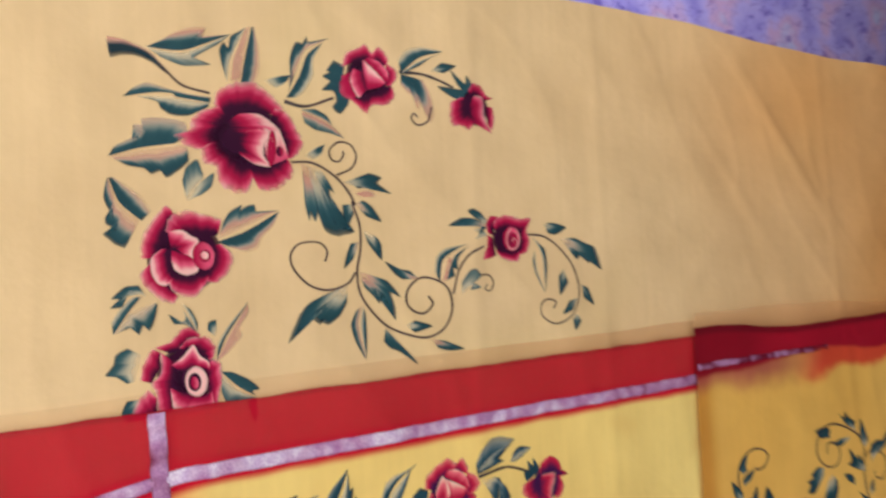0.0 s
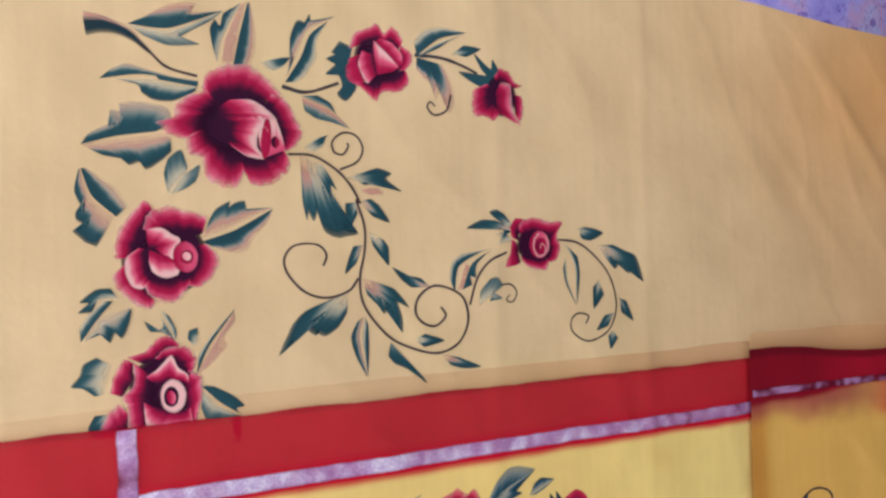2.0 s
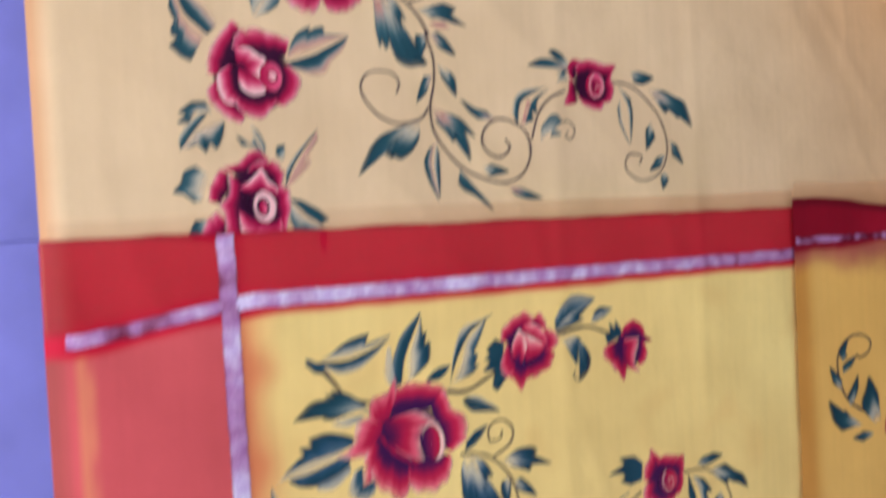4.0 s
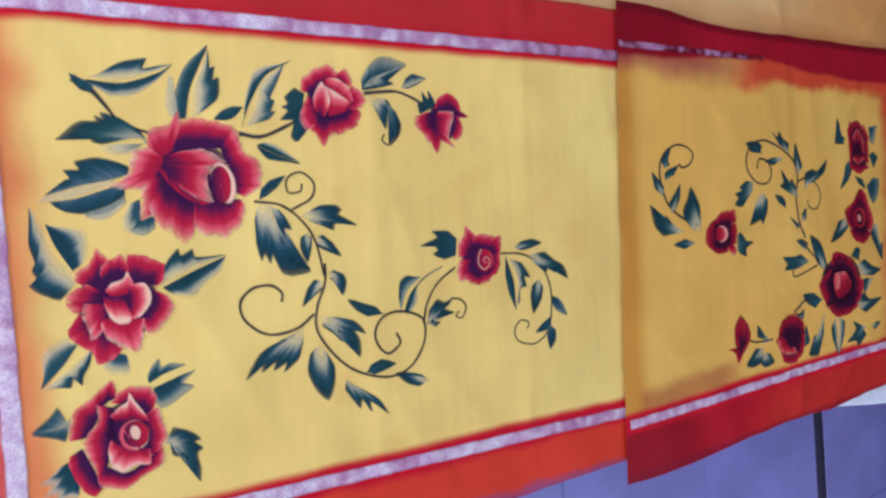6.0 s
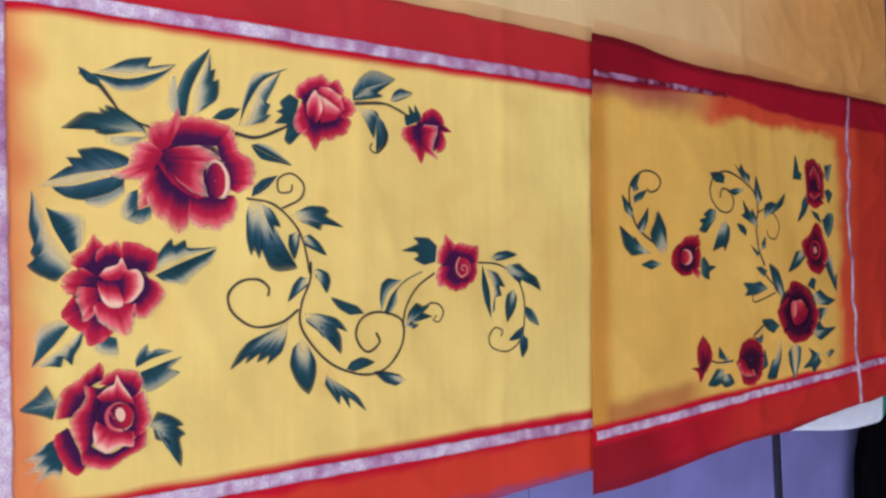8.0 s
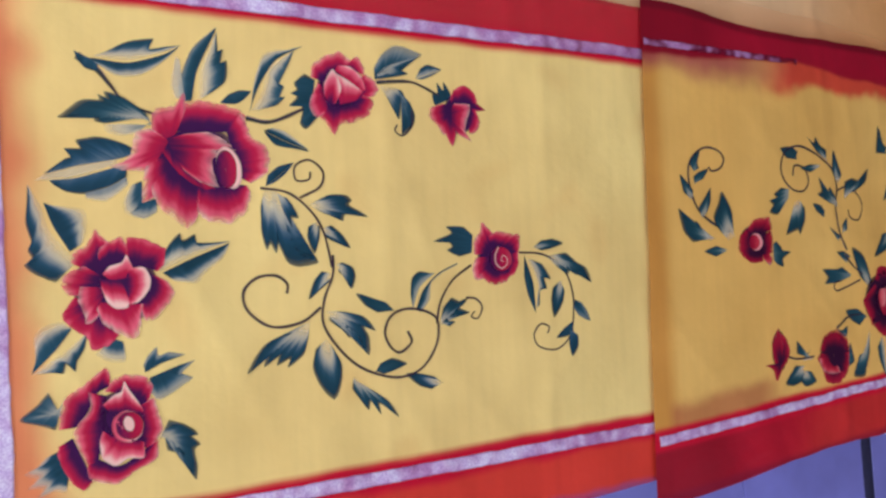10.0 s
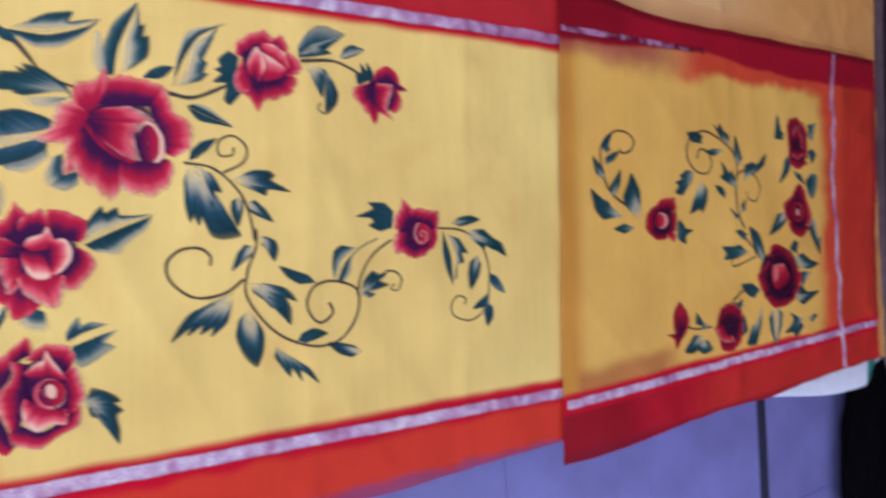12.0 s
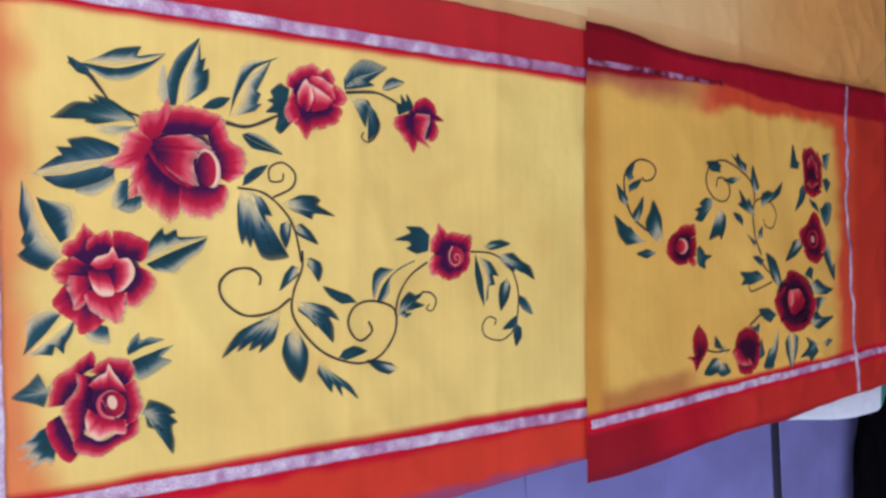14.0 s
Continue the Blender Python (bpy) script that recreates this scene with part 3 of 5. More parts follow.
blade(CLOTH_PAINT, -1.235, 0.472, (0, 0, 16, 24), (27, 11, 44, 26, 49, 50, 29, 36), .05, .70)
blade(CLOTH_PAINT, -1.31, 0.438, (0, 0, -33, 32, -48, 74), (17, 17, -2, 46, -40, 74), 1.05, .05, 0.5)
blade(CLOTH_PAINT, -1.313, 0.438, (0, 0, -31, 28, -45, 72), (-25, -46, -42, -37, -57, -21, -37, -16, -52, -4, -52, 8, -40, 6, -54, 38, -47, 74), -.10, 1, 0.8)
blade(CLOTH_PAINT, -1.184, 0.403, (0, 0, 45, 19, 111, 49), (10, 30, 22, 49, 44, 61, 37, 49, 53, 59, 67, 61, 52, 48, 111, 50), -.05, .85, 0.9)
blade(CLOTH_PAINT, -1.186, 0.398, (0, 0, 52, 18, 114, 53), (26, -13, 50, -20, 71, -15, 81, 5, 103, 27, 114, 52), 1.05, 0, 0.8)
blade(CLOTH_PAINT, -1.308, 0.308, (0, 0, -25, 16), (-12, 21, -34, 19, -55, 1, -43, -1, -57, -15, -38, -15), 0, .95)
blade(CLOTH_PAINT, -1.362, 0.249, (0, 0, 23, 34, 67, 49), (21, 8, 39, 14, 40, -4, 47, 11, 57, 2, 67, 25, 71, 45), -.05, .95, 0.2)
blade(CLOTH_PAINT, -1.362, 0.249, (0, 0, 23, 34, 45, 60), (-2, 22, 10, 40, 32, 61), .85, .20)
blade(CLOTH_PAINT, -1.229, 0.243, (0, 0, -25, 48), (-46, 34, -37, 16, -19, 13, 0, -2), 0, .85)
blade(CLOTH_PAINT, -1.252, 0.294, (0, 0, 23, -51), (15, -13, 25, -35, 24, -50), 0, .75)
blade(CLOTH_PAINT, -1.321, 0.211, (0, 0, -11, -43), (-21, 14, -39, 4, -44, -13, -56, -28, -40, -32, -24, -45), -.05, .85)
blade(CLOTH_PAINT, -1.328, 0.137, (0, 0, 2, -7), (-18, 0, -27, -19, -20, -35, -5, -31), .40, 1)
blade(CLOTH_PAINT, -1.198, 0.186, (0, 0, 19, 43, 61, 100), (4, 35, 25, 63, 60, 101), 1, .20)
blade(CLOTH_PAINT, -1.198, 0.186, (0, 0, 24, 43, 60, 97), (22, 14, 48, 41, 44, 56, 62, 81), .25, -.10, 0.9)
blade(CLOTH_PAINT, -1.198, 0.23, (0, 0, 3, 11), (-13, 13, -10, 27, 3, 30), .10, .85)
blade(CLOTH_PAINT, -1.192, 0.168, (0, 0, 28, -29, 62, -53), (19, -3, 48, -20, 67, -39, 54, -42, 61, -54), .90, 1)
blade(CLOTH_PAINT, -1.19, 0.162, (0, 0, 25, -28, 54, -47), (-3, -29, 5, -48, 34, -49, 54, -49), .05, .75)
blade(CLOTH_PAINT, -1.143, 0.116, (0, 0, 7, -1), (-3, -19, 6, -46, 12, -21, 11, -3), .90, 1)
blade(CLOTH_PAINT, -1.155, 0.686, (0, 0, 9, 45, 41, 109), (-8, 34, -11, 59, -3, 76, 5, 66, 11, 87, 28, 99), .20, 1.05)
blade(CLOTH_PAINT, -1.148, 0.69, (0, 0, 7, 42, 32, 101), (20, 2, 28, 54, 41, 107), .15, 0, 0.9)
blade(CLOTH_PAINT, -1.131, 0.685, (0, 0, 13, 59, 27, 111), (27, 2, 37, 30, 38, 71, 31, 111), 1, -.10, 0.8)
blade(CLOTH_PAINT, -1.033, 0.71, (0, 0, -4, -3), (-23, -3, -53, -14, -35, -27, -15, -17), 1.05, .20)
blade(CLOTH_PAINT, -1.046, 0.668, (0, 0, 23, 51, 41, 90, 90, 120), (17, 40, 10, 72, 21, 104, 29, 108, 37, 106, 46, 121, 45, 109, 90, 121), -.05, 1.05, 0.7)
blade(CLOTH_PAINT, -1.046, 0.666, (0, 0, 27, 43, 46, 87, 78, 114), (20, 2, 36, 14, 55, 45, 57, 77, 78, 114), 1.05, .05)
blade(CLOTH_PAINT, -0.926, 0.737, (0, 0, -8, -45, 7, -66), (-22, 10, -37, -11, -32, -15, -47, -23, -38, -29, -32, -33, -49, -51, -26, -51, -20, -70, -29, -84, -14, -96, 4, -77), 1, .95)
blade(CLOTH_PAINT, -1.019, 0.645, (0, 0, 50, -19, 86, -52), (29, 3, 51, -9, 63, -30, 86, -52), .50, .95)
blade(CLOTH_PAINT, -1.019, 0.645, (0, 0, 50, -19, 86, -52), (6, -26, 27, -38, 54, -43, 86, -52), .10, .75, 1)
blade(CLOTH_PAINT, -0.973, 0.58, (0, 0, -4, -4), (-21, -7, -43, -23, -28, -31, -10, -21), 1, .10)
blade(CLOTH_PAINT, -1.026, 0.544, (0, 0, 24, -10), (6, -26, 5, -79, 12, -112, 15, -100, 24, -114, 30, -101), -.05, .85, 1)
blade(CLOTH_PAINT, -1.013, 0.539, (0, 0, 16, -11), (16, -90, 30, -128, 57, -138, 90, -131, 58, -123, 38, -91, 32, -56), -.10, 1.05)
blade(CLOTH_PAINT, -1.002, 0.535, (0, 0, 16, -6), (22, -49, 33, -68, 32, -44, 42, -51, 31, -28, 21, -14), .10, 1)
blade(CLOTH_PAINT, -0.943, 0.506, (0, 0, 22, -6), (41, 12, 59, 19, 85, 10, 75, -1, 105, -23, 69, -8, 33, -12), .20, 1.1)
blade(CLOTH_PAINT, -0.916, 0.485, (0, 0, 3, -3), (18, 5, 35, 4, 43, -7, 17, -9), .15, .10, 1)
blade(CLOTH_PAINT, -0.924, 0.463, (0, 0, -3, -5), (-22, -1, -22, -19, -13, -42, 1, -19), .30, 1.05)
blade(CLOTH_PAINT, -0.918, 0.465, (0, 0, 2, -4), (18, 5, 36, -8, 54, -38, 22, -27), -.10, 1.1, 0.5)
blade(CLOTH_PAINT, -0.904, 0.411, (0, 0, 17, -9), (7, -25, 21, -45, 36, -61, 37, -31, 29, -16), 0, 1.1)
blade(CLOTH_PAINT, -0.913, 0.388, (0, 0, -4, -4), (-21, -2, -29, -21, -37, -51, -16, -33), 0, 1.05, 0.4)
blade(CLOTH_PAINT, -0.919, 0.33, (0, 0, 2, -6), (32, -12, 61, -23, 87, -57, 66, -47, 73, -73, 74, -103, 61, -72, 51, -50, 40, -66, 30, -53, 8, -30), -.10, .95, 0.8)
blade(CLOTH_PAINT, -0.944, 0.304, (0, 0, -2, -5), (-35, -10, -80, -28, -102, -52, -124, -100, -98, -70, -75, -58, -82, -53, -61, -70, -60, -63, -45, -72, -22, -59, -4, -34), -.15, 1.02)
blade(CLOTH_PAINT, -0.916, 0.263, (0, 0, -9, -38, 1, -105), (-15, -10, -27, -36, -19, -69, 0, -107), 0, 1, 0.7)
blade(CLOTH_PAINT, -0.916, 0.263, (0, 0, -7, -38, 2, -105), (6, -17, 6, -61, 2, -108), .10, 1.05)
blade(CLOTH_PAINT, -0.869, 0.213, (0, 0, 3, -4), (-6, -25, 8, -40, 31, -51, 68, -80, 55, -61, 26, -42, 9, -20), .60, 1)
blade(CLOTH_PAINT, -0.823, 0.216, (0, 0, 2, -3), (20, 8, 59, -7, 18, -17), 0, 1.1)
blade(CLOTH_PAINT, -0.77, 0.182, (0, 0, 4, -4), (33, -6, 58, -17, 80, -28, 44, -28, 17, -20), -.10, 1.05, 0.9)
blade(CLOTH_PAINT, -0.787, 0.305, (0, 0, -4, 3), (-21, 21, -45, 26, -75, 42, -58, 18, -40, 4), .05, 1.1, 0.7)
blade(CLOTH_PAINT, -0.741, 0.298, (0, 0, 10, 47, 61, 75), (-11, 25, -5, 53, 18, 70, 81, 78), 1, .20)
blade(CLOTH_PAINT, -0.734, 0.301, (0, 0, 17, 49), (13, 0, 25, 43), .10, .05, 1)
blade(CLOTH_PAINT, -0.725, 0.301, (0, 0, 21, 48, 65, 74), (21, 8, 17, 24, 29, 21, 24, 37, 31, 54), .80, 1)
blade(CLOTH_PAINT, -0.691, 0.266, (0, 0, 29, 28), (2, 30, 24, 53, 40, 55, 51, 39, 29, 28, 49, 15, 21, 10), .05, .70)
blade(CLOTH_PAINT, -0.61, 0.416, (0, 0, -5, -3), (-20, 25, -40, 35, -55, 30, -41, 17), .10, 1.05)
blade(CLOTH_PAINT, -0.61, 0.413, (0, 0, -4, -5), (-42, 17, -75, 18, -104, 2, -69, 11, -35, 1), .10, .95, 0.4)
blade(CLOTH_PAINT, -0.611, 0.408, (0, 0, -26, 5), (-42, -2, -30, -15, -39, -24, -4, -19), .95, .10)
blade(CLOTH_PAINT, -0.466, 0.412, (0, 0, 5, -3), (22, 4, 45, 0, 65, -9, 35, -24, 12, -20), .20, 1.1)
blade(CLOTH_PAINT, -0.494, 0.357, (0, 0, 3, -49, 21, -96), (-8, -24, -2, -55, 21, -100), .10, .95)
blade(CLOTH_PAINT, -0.502, 0.388, (0, 0, 26, -44, 30, -121), (37, -32, 40, -69, 31, -127), 0, 1.05)
blade(CLOTH_PAINT, -0.418, 0.378, (0, 0, 4, -5), (41, 1, 71, -12, 99, -25, 117, -79, 94, -49, 80, -61, 59, -37, 45, -50, 25, -30), -.10, 1.05, 0.3)
blade(CLOTH_PAINT, -0.413, 0.311, (0, 0, -4, -5), (-19, -19, -18, -62, 9, -34), .05, 1.05)
blade(CLOTH_PAINT, -0.381, 0.239, (0, 0, -3, -5), (-25, -5, -45, -34, -15, -27), .40, 1)
blade(CLOTH_PAINT, -0.387, 0.202, (0, 0, 4, -3), (-11, -11, -5, -38, 14, -16), .30, 1)
blade(CLOTH_PAINT, -0.37, 0.27, (0, 0, 5, -4), (23, -9, 39, -51, 8, -32), .40, 1)
blade(CLOTH_PAINT, -0.804, 0.733, (0, 0, 47, 37, 102, 53), (-6, 29, 16, 51, 55, 60, 102, 54), .95, 0)
blade(CLOTH_PAINT, -0.804, 0.731, (0, 0, 40, 27, 102, 53), (13, 5, 46, 21, 75, 43), .40, .95)
blade(CLOTH_PAINT, -0.735, 0.74, (0, 0, 4, 3), (29, 23, 64, 18, 34, 0), .05, 1.1)
blade(CLOTH_PAINT, -0.804, 0.73, (0, 0, 27, -5), (-2, -24, 16, -41, 34, -51, 37, -76, 46, -56, 58, -71, 62, -100, 75, -78, 67, -38, 52, -10), 1.05, 0, 0.8)
blade(CLOTH_PAINT, -0.63, 0.7, (0, 0, -22, -18), (-2, 16, -18, 40, -23, 21, -56, 49, -42, 19, -34, 8, -90, 11, -62, -8, -36, -18), 1, .95)
stem(CLOTH_PAINT, "stalk", 0.034, 0.005, (-1.349, 0.732), (-1.321, 0.735), (-1.288, 0.725), (-1.258, 0.699), (-1.232, 0.676), (-1.187, 0.665))
stem(CLOTH_PAINT, "stalk", 0.009, 0.006, (-1.051, 0.659), (-1.009, 0.652), (-0.952, 0.672))
stem(CLOTH_PAINT, "stalk", 0.008, 0.006, (-0.808, 0.734), (-0.755, 0.733), (-0.714, 0.723), (-0.681, 0.710))
stem(CLOTH_PAINT, "tendril", 0.005, 0.0035, (-0.737, 0.666), (-0.747, 0.636), (-0.771, 0.626), (-0.785, 0.639), (-0.779, 0.650), (-0.770, 0.642))
stem(CLOTH_PAINT, "tendril", 0.004, 0.004, (-0.954, 0.520), (-0.922, 0.535), (-0.911, 0.559), (-0.923, 0.581), (-0.947, 0.585), (-0.966, 0.569), (-0.963, 0.551), (-0.948, 0.547), (-0.938, 0.560), (-0.939, 0.568))
stem(CLOTH_PAINT, "vine", 0.005, 0.005, (-1.044, 0.544), (-1.002, 0.543), (-0.962, 0.521), (-0.936, 0.494), (-0.919, 0.463), (-0.925, 0.466), (-0.912, 0.422), (-0.913, 0.378), (-0.923, 0.329), (-0.916, 0.280), (-0.877, 0.228), (-0.837, 0.203), (-0.782, 0.187), (-0.738, 0.201), (-0.716, 0.240), (-0.722, 0.281), (-0.747, 0.302), (-0.784, 0.310), (-0.813, 0.291), (-0.820, 0.263), (-0.805, 0.243), (-0.781, 0.237), (-0.761, 0.254), (-0.770, 0.271))
stem(CLOTH_PAINT, "tendril", 0.005, 0.004, (-0.926, 0.329), (-0.944, 0.308), (-0.983, 0.298), (-1.020, 0.309), (-1.048, 0.339), (-1.055, 0.365), (-1.042, 0.386), (-1.018, 0.392), (-0.994, 0.388), (-0.982, 0.372), (-0.988, 0.353))
stem(CLOTH_PAINT, "tendril", 0.004, 0.003, (-0.642, 0.307), (-0.621, 0.306), (-0.609, 0.290), (-0.619, 0.273), (-0.633, 0.277), (-0.625, 0.287))
stem(CLOTH_PAINT, "stalk", 0.005, 0.005, (-0.711, 0.272), (-0.694, 0.321), (-0.667, 0.352), (-0.629, 0.369))
stem(CLOTH_PAINT, "vine", 0.005, 0.004, (-0.511, 0.391), (-0.467, 0.385), (-0.430, 0.362), (-0.393, 0.322), (-0.376, 0.277), (-0.377, 0.238), (-0.399, 0.201), (-0.446, 0.185), (-0.482, 0.204), (-0.487, 0.229), (-0.470, 0.242), (-0.445, 0.236), (-0.452, 0.220))
bloom = rose(CLOTH_PAINT, -1.125, 0.584, 76, 68, "magenta")
petal(bloom, (-37, 45, 39, 50), (-56, 62, -49, 85, -19, 104, 22, 105, 51, 85, 72, 60, 55, 48), 0, .88)
petal(bloom, (47, 40, 71, -26), (55, 61, 77, 55, 96, 24, 106, -3, 97, -24, 79, -35), 0, .85)
petal(bloom, (-32, 35, -46, -6), (-48, 60, -80, 48, -95, 33, -100, 13, -125, 2, -106, -15, -83, -21, -62, -8), .02, .85)
petal(bloom, (-42, -1, 5, -48), (-69, -11, -82, -23, -77, -46, -58, -51, -53, -81, -30, -98, -5, -98, 7, -76, 14, -62), 0, .90)
petal(bloom, (1, -46, 70, -35), (6, -66, 20, -93, 51, -93, 80, -71, 84, -52, 75, -35), 0, .80)
cup(bloom, (-10, -1), (61, -3), (3, 47), 0, .05)
petal(bloom, (-34, 31, -24, 11), (-12, 46, 23, 48, 50, 32, 64, 16, 42, 21, 6, 15), .10, 1)
petal(bloom, (-30, 9, -19, -18), (1, 14, 35, 22, 47, 11, 32, -10, 31, -31, 43, -50, 13, -46, -11, -30), -.10, 1.08)
petal(bloom, (40, -48, 73, -35), (34, -27, 33, -8, 45, 13, 60, 20, 70, -3, 77, -33), .62, 1)
cup(bloom, (45, -16), (8, -4), (-4, -34), .50, .40)
cup(bloom, (60, -21), (7, 0), (0, 10), 0, .50)
bloom = rose(CLOTH_PAINT, -1.242, 0.376, 63, 65, "magenta")
petal(bloom, (-40, -1, -31, 34, -14, 66), (-71, -3, -73, 18, -61, 50, -38, 78, -27, 89, -19, 80), 0, .92)
petal(bloom, (2, 26, 56, 34), (-31, 43, -21, 72, 9, 79, 46, 68, 64, 62, 59, 40), 0, .90)
petal(bloom, (45, 15, 31, -38), (63, 18, 82, -3, 76, -28, 54, -50, 34, -49), 0, .85)
petal(bloom, (-42, -1, -24, -59), (-57, -11, -75, -29, -66, -53, -44, -75, -21, -82, -15, -71), 0, .90)
petal(bloom, (-22, -34, 39, -32), (-30, -46, -21, -64, 10, -75, 30, -57, 37, -42), .05, .88)
cup(bloom, (0, 0), (48, -4), (2, 34), 0, 0)
petal(bloom, (-24, 10, -16, 16), (-26, 43, -4, 45, 12, 34, 24, 25, 11, -7, 0, 5), .10, 1.08)
petal(bloom, (-24, 12, -22, -36), (-38, 13, -56, -2, -57, -25, -48, -46, -34, -51, -24, -41), -.05, 1.1)
petal(bloom, (-22, 10, 7, -1), (-23, -8, -18, -25, -1, -35, 18, -31, 24, -18), .30, 1.12)
cup(bloom, (31, -2), (19, -3), (1, 25), .45, .72)
cup(bloom, (33, -2), (10, -1), (1, 11), .40, .30)
cup(bloom, (33, -1), (7, -1), (0, 7), .80, 1)
bloom = rose(CLOTH_PAINT, -1.248, 0.169, 50, 52, "magenta")
petal(bloom, (-27, 40, -2, 46, 20, 60), (-51, 52, -26, 60, -9, 78, 9, 82, 25, 67), .05, .78)
petal(bloom, (-59, -7, -45, 17, -43, 43), (-76, 0, -70, 28, -56, 50, -44, 44), .15, .80)
petal(bloom, (-73, -67, -55, -68, -50, -37), (-97, -66, -80, -32, -64, -18, -53, -31), .10, .95)
petal(bloom, (-17, 21, -26, -16, -19, -56), (-43, 44, -43, 10, -60, -7, -52, -26, -51, -57, -32, -60), .12, 1)
petal(bloom, (-2, 43, 35, 27), (-12, 48, 4, 62, 36, 63, 50, 43, 46, 27, 37, 21), 0, .80)
petal(bloom, (31, 4, 34, -58), (42, 24, 58, 13, 58, -17, 50, -45, 49, -63), .15, 1)
cup(bloom, (7, -8), (31, -6), (2, 34), 0, 0)
petal(bloom, (-13, 8, 34, 6), (-25, 20, -7, 32, 12, 51, 22, 31, 36, 19, 37, 5), .10, 1.05)
petal(bloom, (-15, -27, 33, -37), (-29, -19, -28, -39, -23, -61, 6, -65, 40, -62, 39, -34), .10, 1.02)
cup(bloom, (14, -13), (19, -4), (2, 26), .95, .98)
cup(bloom, (11, -14), (11, -2), (1, 16), 0, .10)
cup(bloom, (11, -15), (7, -2), (0, 11), .30, .80)
bloom = rose(CLOTH_PAINT, -0.877, 0.718, 47, 44, "magenta")
petal(bloom, (-25, 30, 36, 25), (-56, 16, -44, 46, -14, 60, -1, 68, 11, 52, 28, 65, 46, 43, 43, 29), 0, .82)
petal(bloom, (38, 12, 29, -12), (43, 32, 61, 21, 64, 4, 50, -15), .05, .80)
petal(bloom, (-31, 11, -25, -37), (-56, -1, -63, -24, -55, -42, -37, -49), .30, .65)
petal(bloom, (-26, -40, 47, -14), (-39, -47, -22, -63, -7, -75, 3, -58, 38, -53, 57, -37, 53, -17), 0, .75)
cup(bloom, (-1, 0), (40, -2), (2, 40), 0, .05)
petal(bloom, (-6, 34, 36, -7), (3, 41, 26, 34, 44, 15, 45, -4), .30, .75)
petal(bloom, (-8, -27, 26, -18), (-9, 36, 13, 18, 38, -8), .35, 1.05)
petal(bloom, (-8, 9, -3, -25), (-31, 16, -39, -8, -32, -30, -22, -43, -9, -29), .15, .90)
bloom = rose(CLOTH_PAINT, -0.63, 0.671, 33, 40, "magenta")
petal(bloom, (-9, 24, 18, 13), (-16, 36, -1, 53, 20, 47, 30, 30, 49, 23), .05, .70)
petal(bloom, (-21, 16, -21, -22), (-34, 20, -61, 6, -65, -24, -59, -44, -32, -39), .05, .80)
petal(bloom, (-20, -16, -15, -22), (-41, -41, -20, -51, -6, -36), .20, .70)
petal(bloom, (25, 4, 31, -32), (46, 3, 51, -22, 41, -49, 28, -30), .10, .80)
petal(bloom, (-13, 5, -11, -31), (-1, 26, 21, 23, 24, -8, 30, -38, 43, -56, 8, -41), .25, 1)
bloom = rose(CLOTH_PAINT, -0.562, 0.382, 43, 37, "magenta")
petal(bloom, (-31, 6, -43, 16), (-53, 14, -58, 35, -43, 52, -12, 46), 0, .55)
petal(bloom, (-32, 13, 23, 19), (-39, 33, -29, 49, 8, 52, 38, 42, 39, 24), 0, .80)
petal(bloom, (25, 14, 24, -25), (34, 44, 63, 45, 49, 19, 56, -6, 45, -31, 21, -36), .05, .75)
petal(bloom, (-44, 4, -38, -34), (-55, 12, -60, -13, -71, -41, -47, -39), .20, .65)
petal(bloom, (-34, -18, 19, -27), (-35, -27, -21, -42, 7, -51, 23, -48, 27, -35), 0, .85)
cup(bloom, (7, 0), (23, -2), (2, 27), .40, .85)
cup(bloom, (11, -3), (13, -1), (1, 17), .20, .55)
curl(bloom, 3, .95, (6, 22, -4, 10, -6, -7, 2, -22, 17, -20, 21, -6, 13, 2, 8, -7))

# on the saree end
blade(SAREE_PAINT, -1.184, -0.105, (0, 0, 19, -9, 34, -15), (4, -13, 15, -26, 32, -30), .85, 1)
blade(SAREE_PAINT, -1.161, -0.112, (0, 0, 53, -1, 108, 17, 134, 31), (22, 9, 53, 29, 93, 38, 82, 20, 108, 26, 134, 31), -.10, .95)
blade(SAREE_PAINT, -1.162, -0.114, (0, 0, 54, -3, 109, 16, 135, 33), (8, -8, 38, -26, 74, -21, 109, 5, 135, 33), 1, .20)
blade(SAREE_PAINT, -1.074, -0.215, (0, 0, -6, 13), (-10, 21, -42, 42, -69, 50, -68, 40, -79, 45, -77, 36, -99, 35, -115, 25, -135, 5, -111, 11, -85, 11, -84, 2, -71, -2), .25, 1)
blade(SAREE_PAINT, -1.074, -0.215, (0, 0, -4, 4), (-71, -2, -68, -15, -46, -20, -22, -14), .55, .05)
blade(SAREE_PAINT, -1.243, -0.308, (0, 0, 51, 5, 115, 27), (14, 11, 59, 25, 115, 36), 0, .02)
blade(SAREE_PAINT, -1.229, -0.297, (0, 0, 45, 14, 101, 25, 121, 32), (0, 1, 28, 24, 39, 28, 27, 40, 49, 41, 44, 53, 74, 60, 105, 53, 124, 44), .70, 1)
blade(SAREE_PAINT, -1.223, -0.307, (0, 0, 39, 5, 95, 23, 110, 23), (6, -7, 23, -17, 48, -20, 82, -9, 108, 7), .75, 1)
blade(SAREE_PAINT, -1.175, -0.326, (0, 0, 34, 10, 60, 26), (2, -9, 30, -13, 62, 12), .55, .05)
blade(SAREE_PAINT, -1.093, -0.306, (0, 0, 1, -31), (-17, -8, -28, -33, -25, -52, -7, -61), .85, .10)
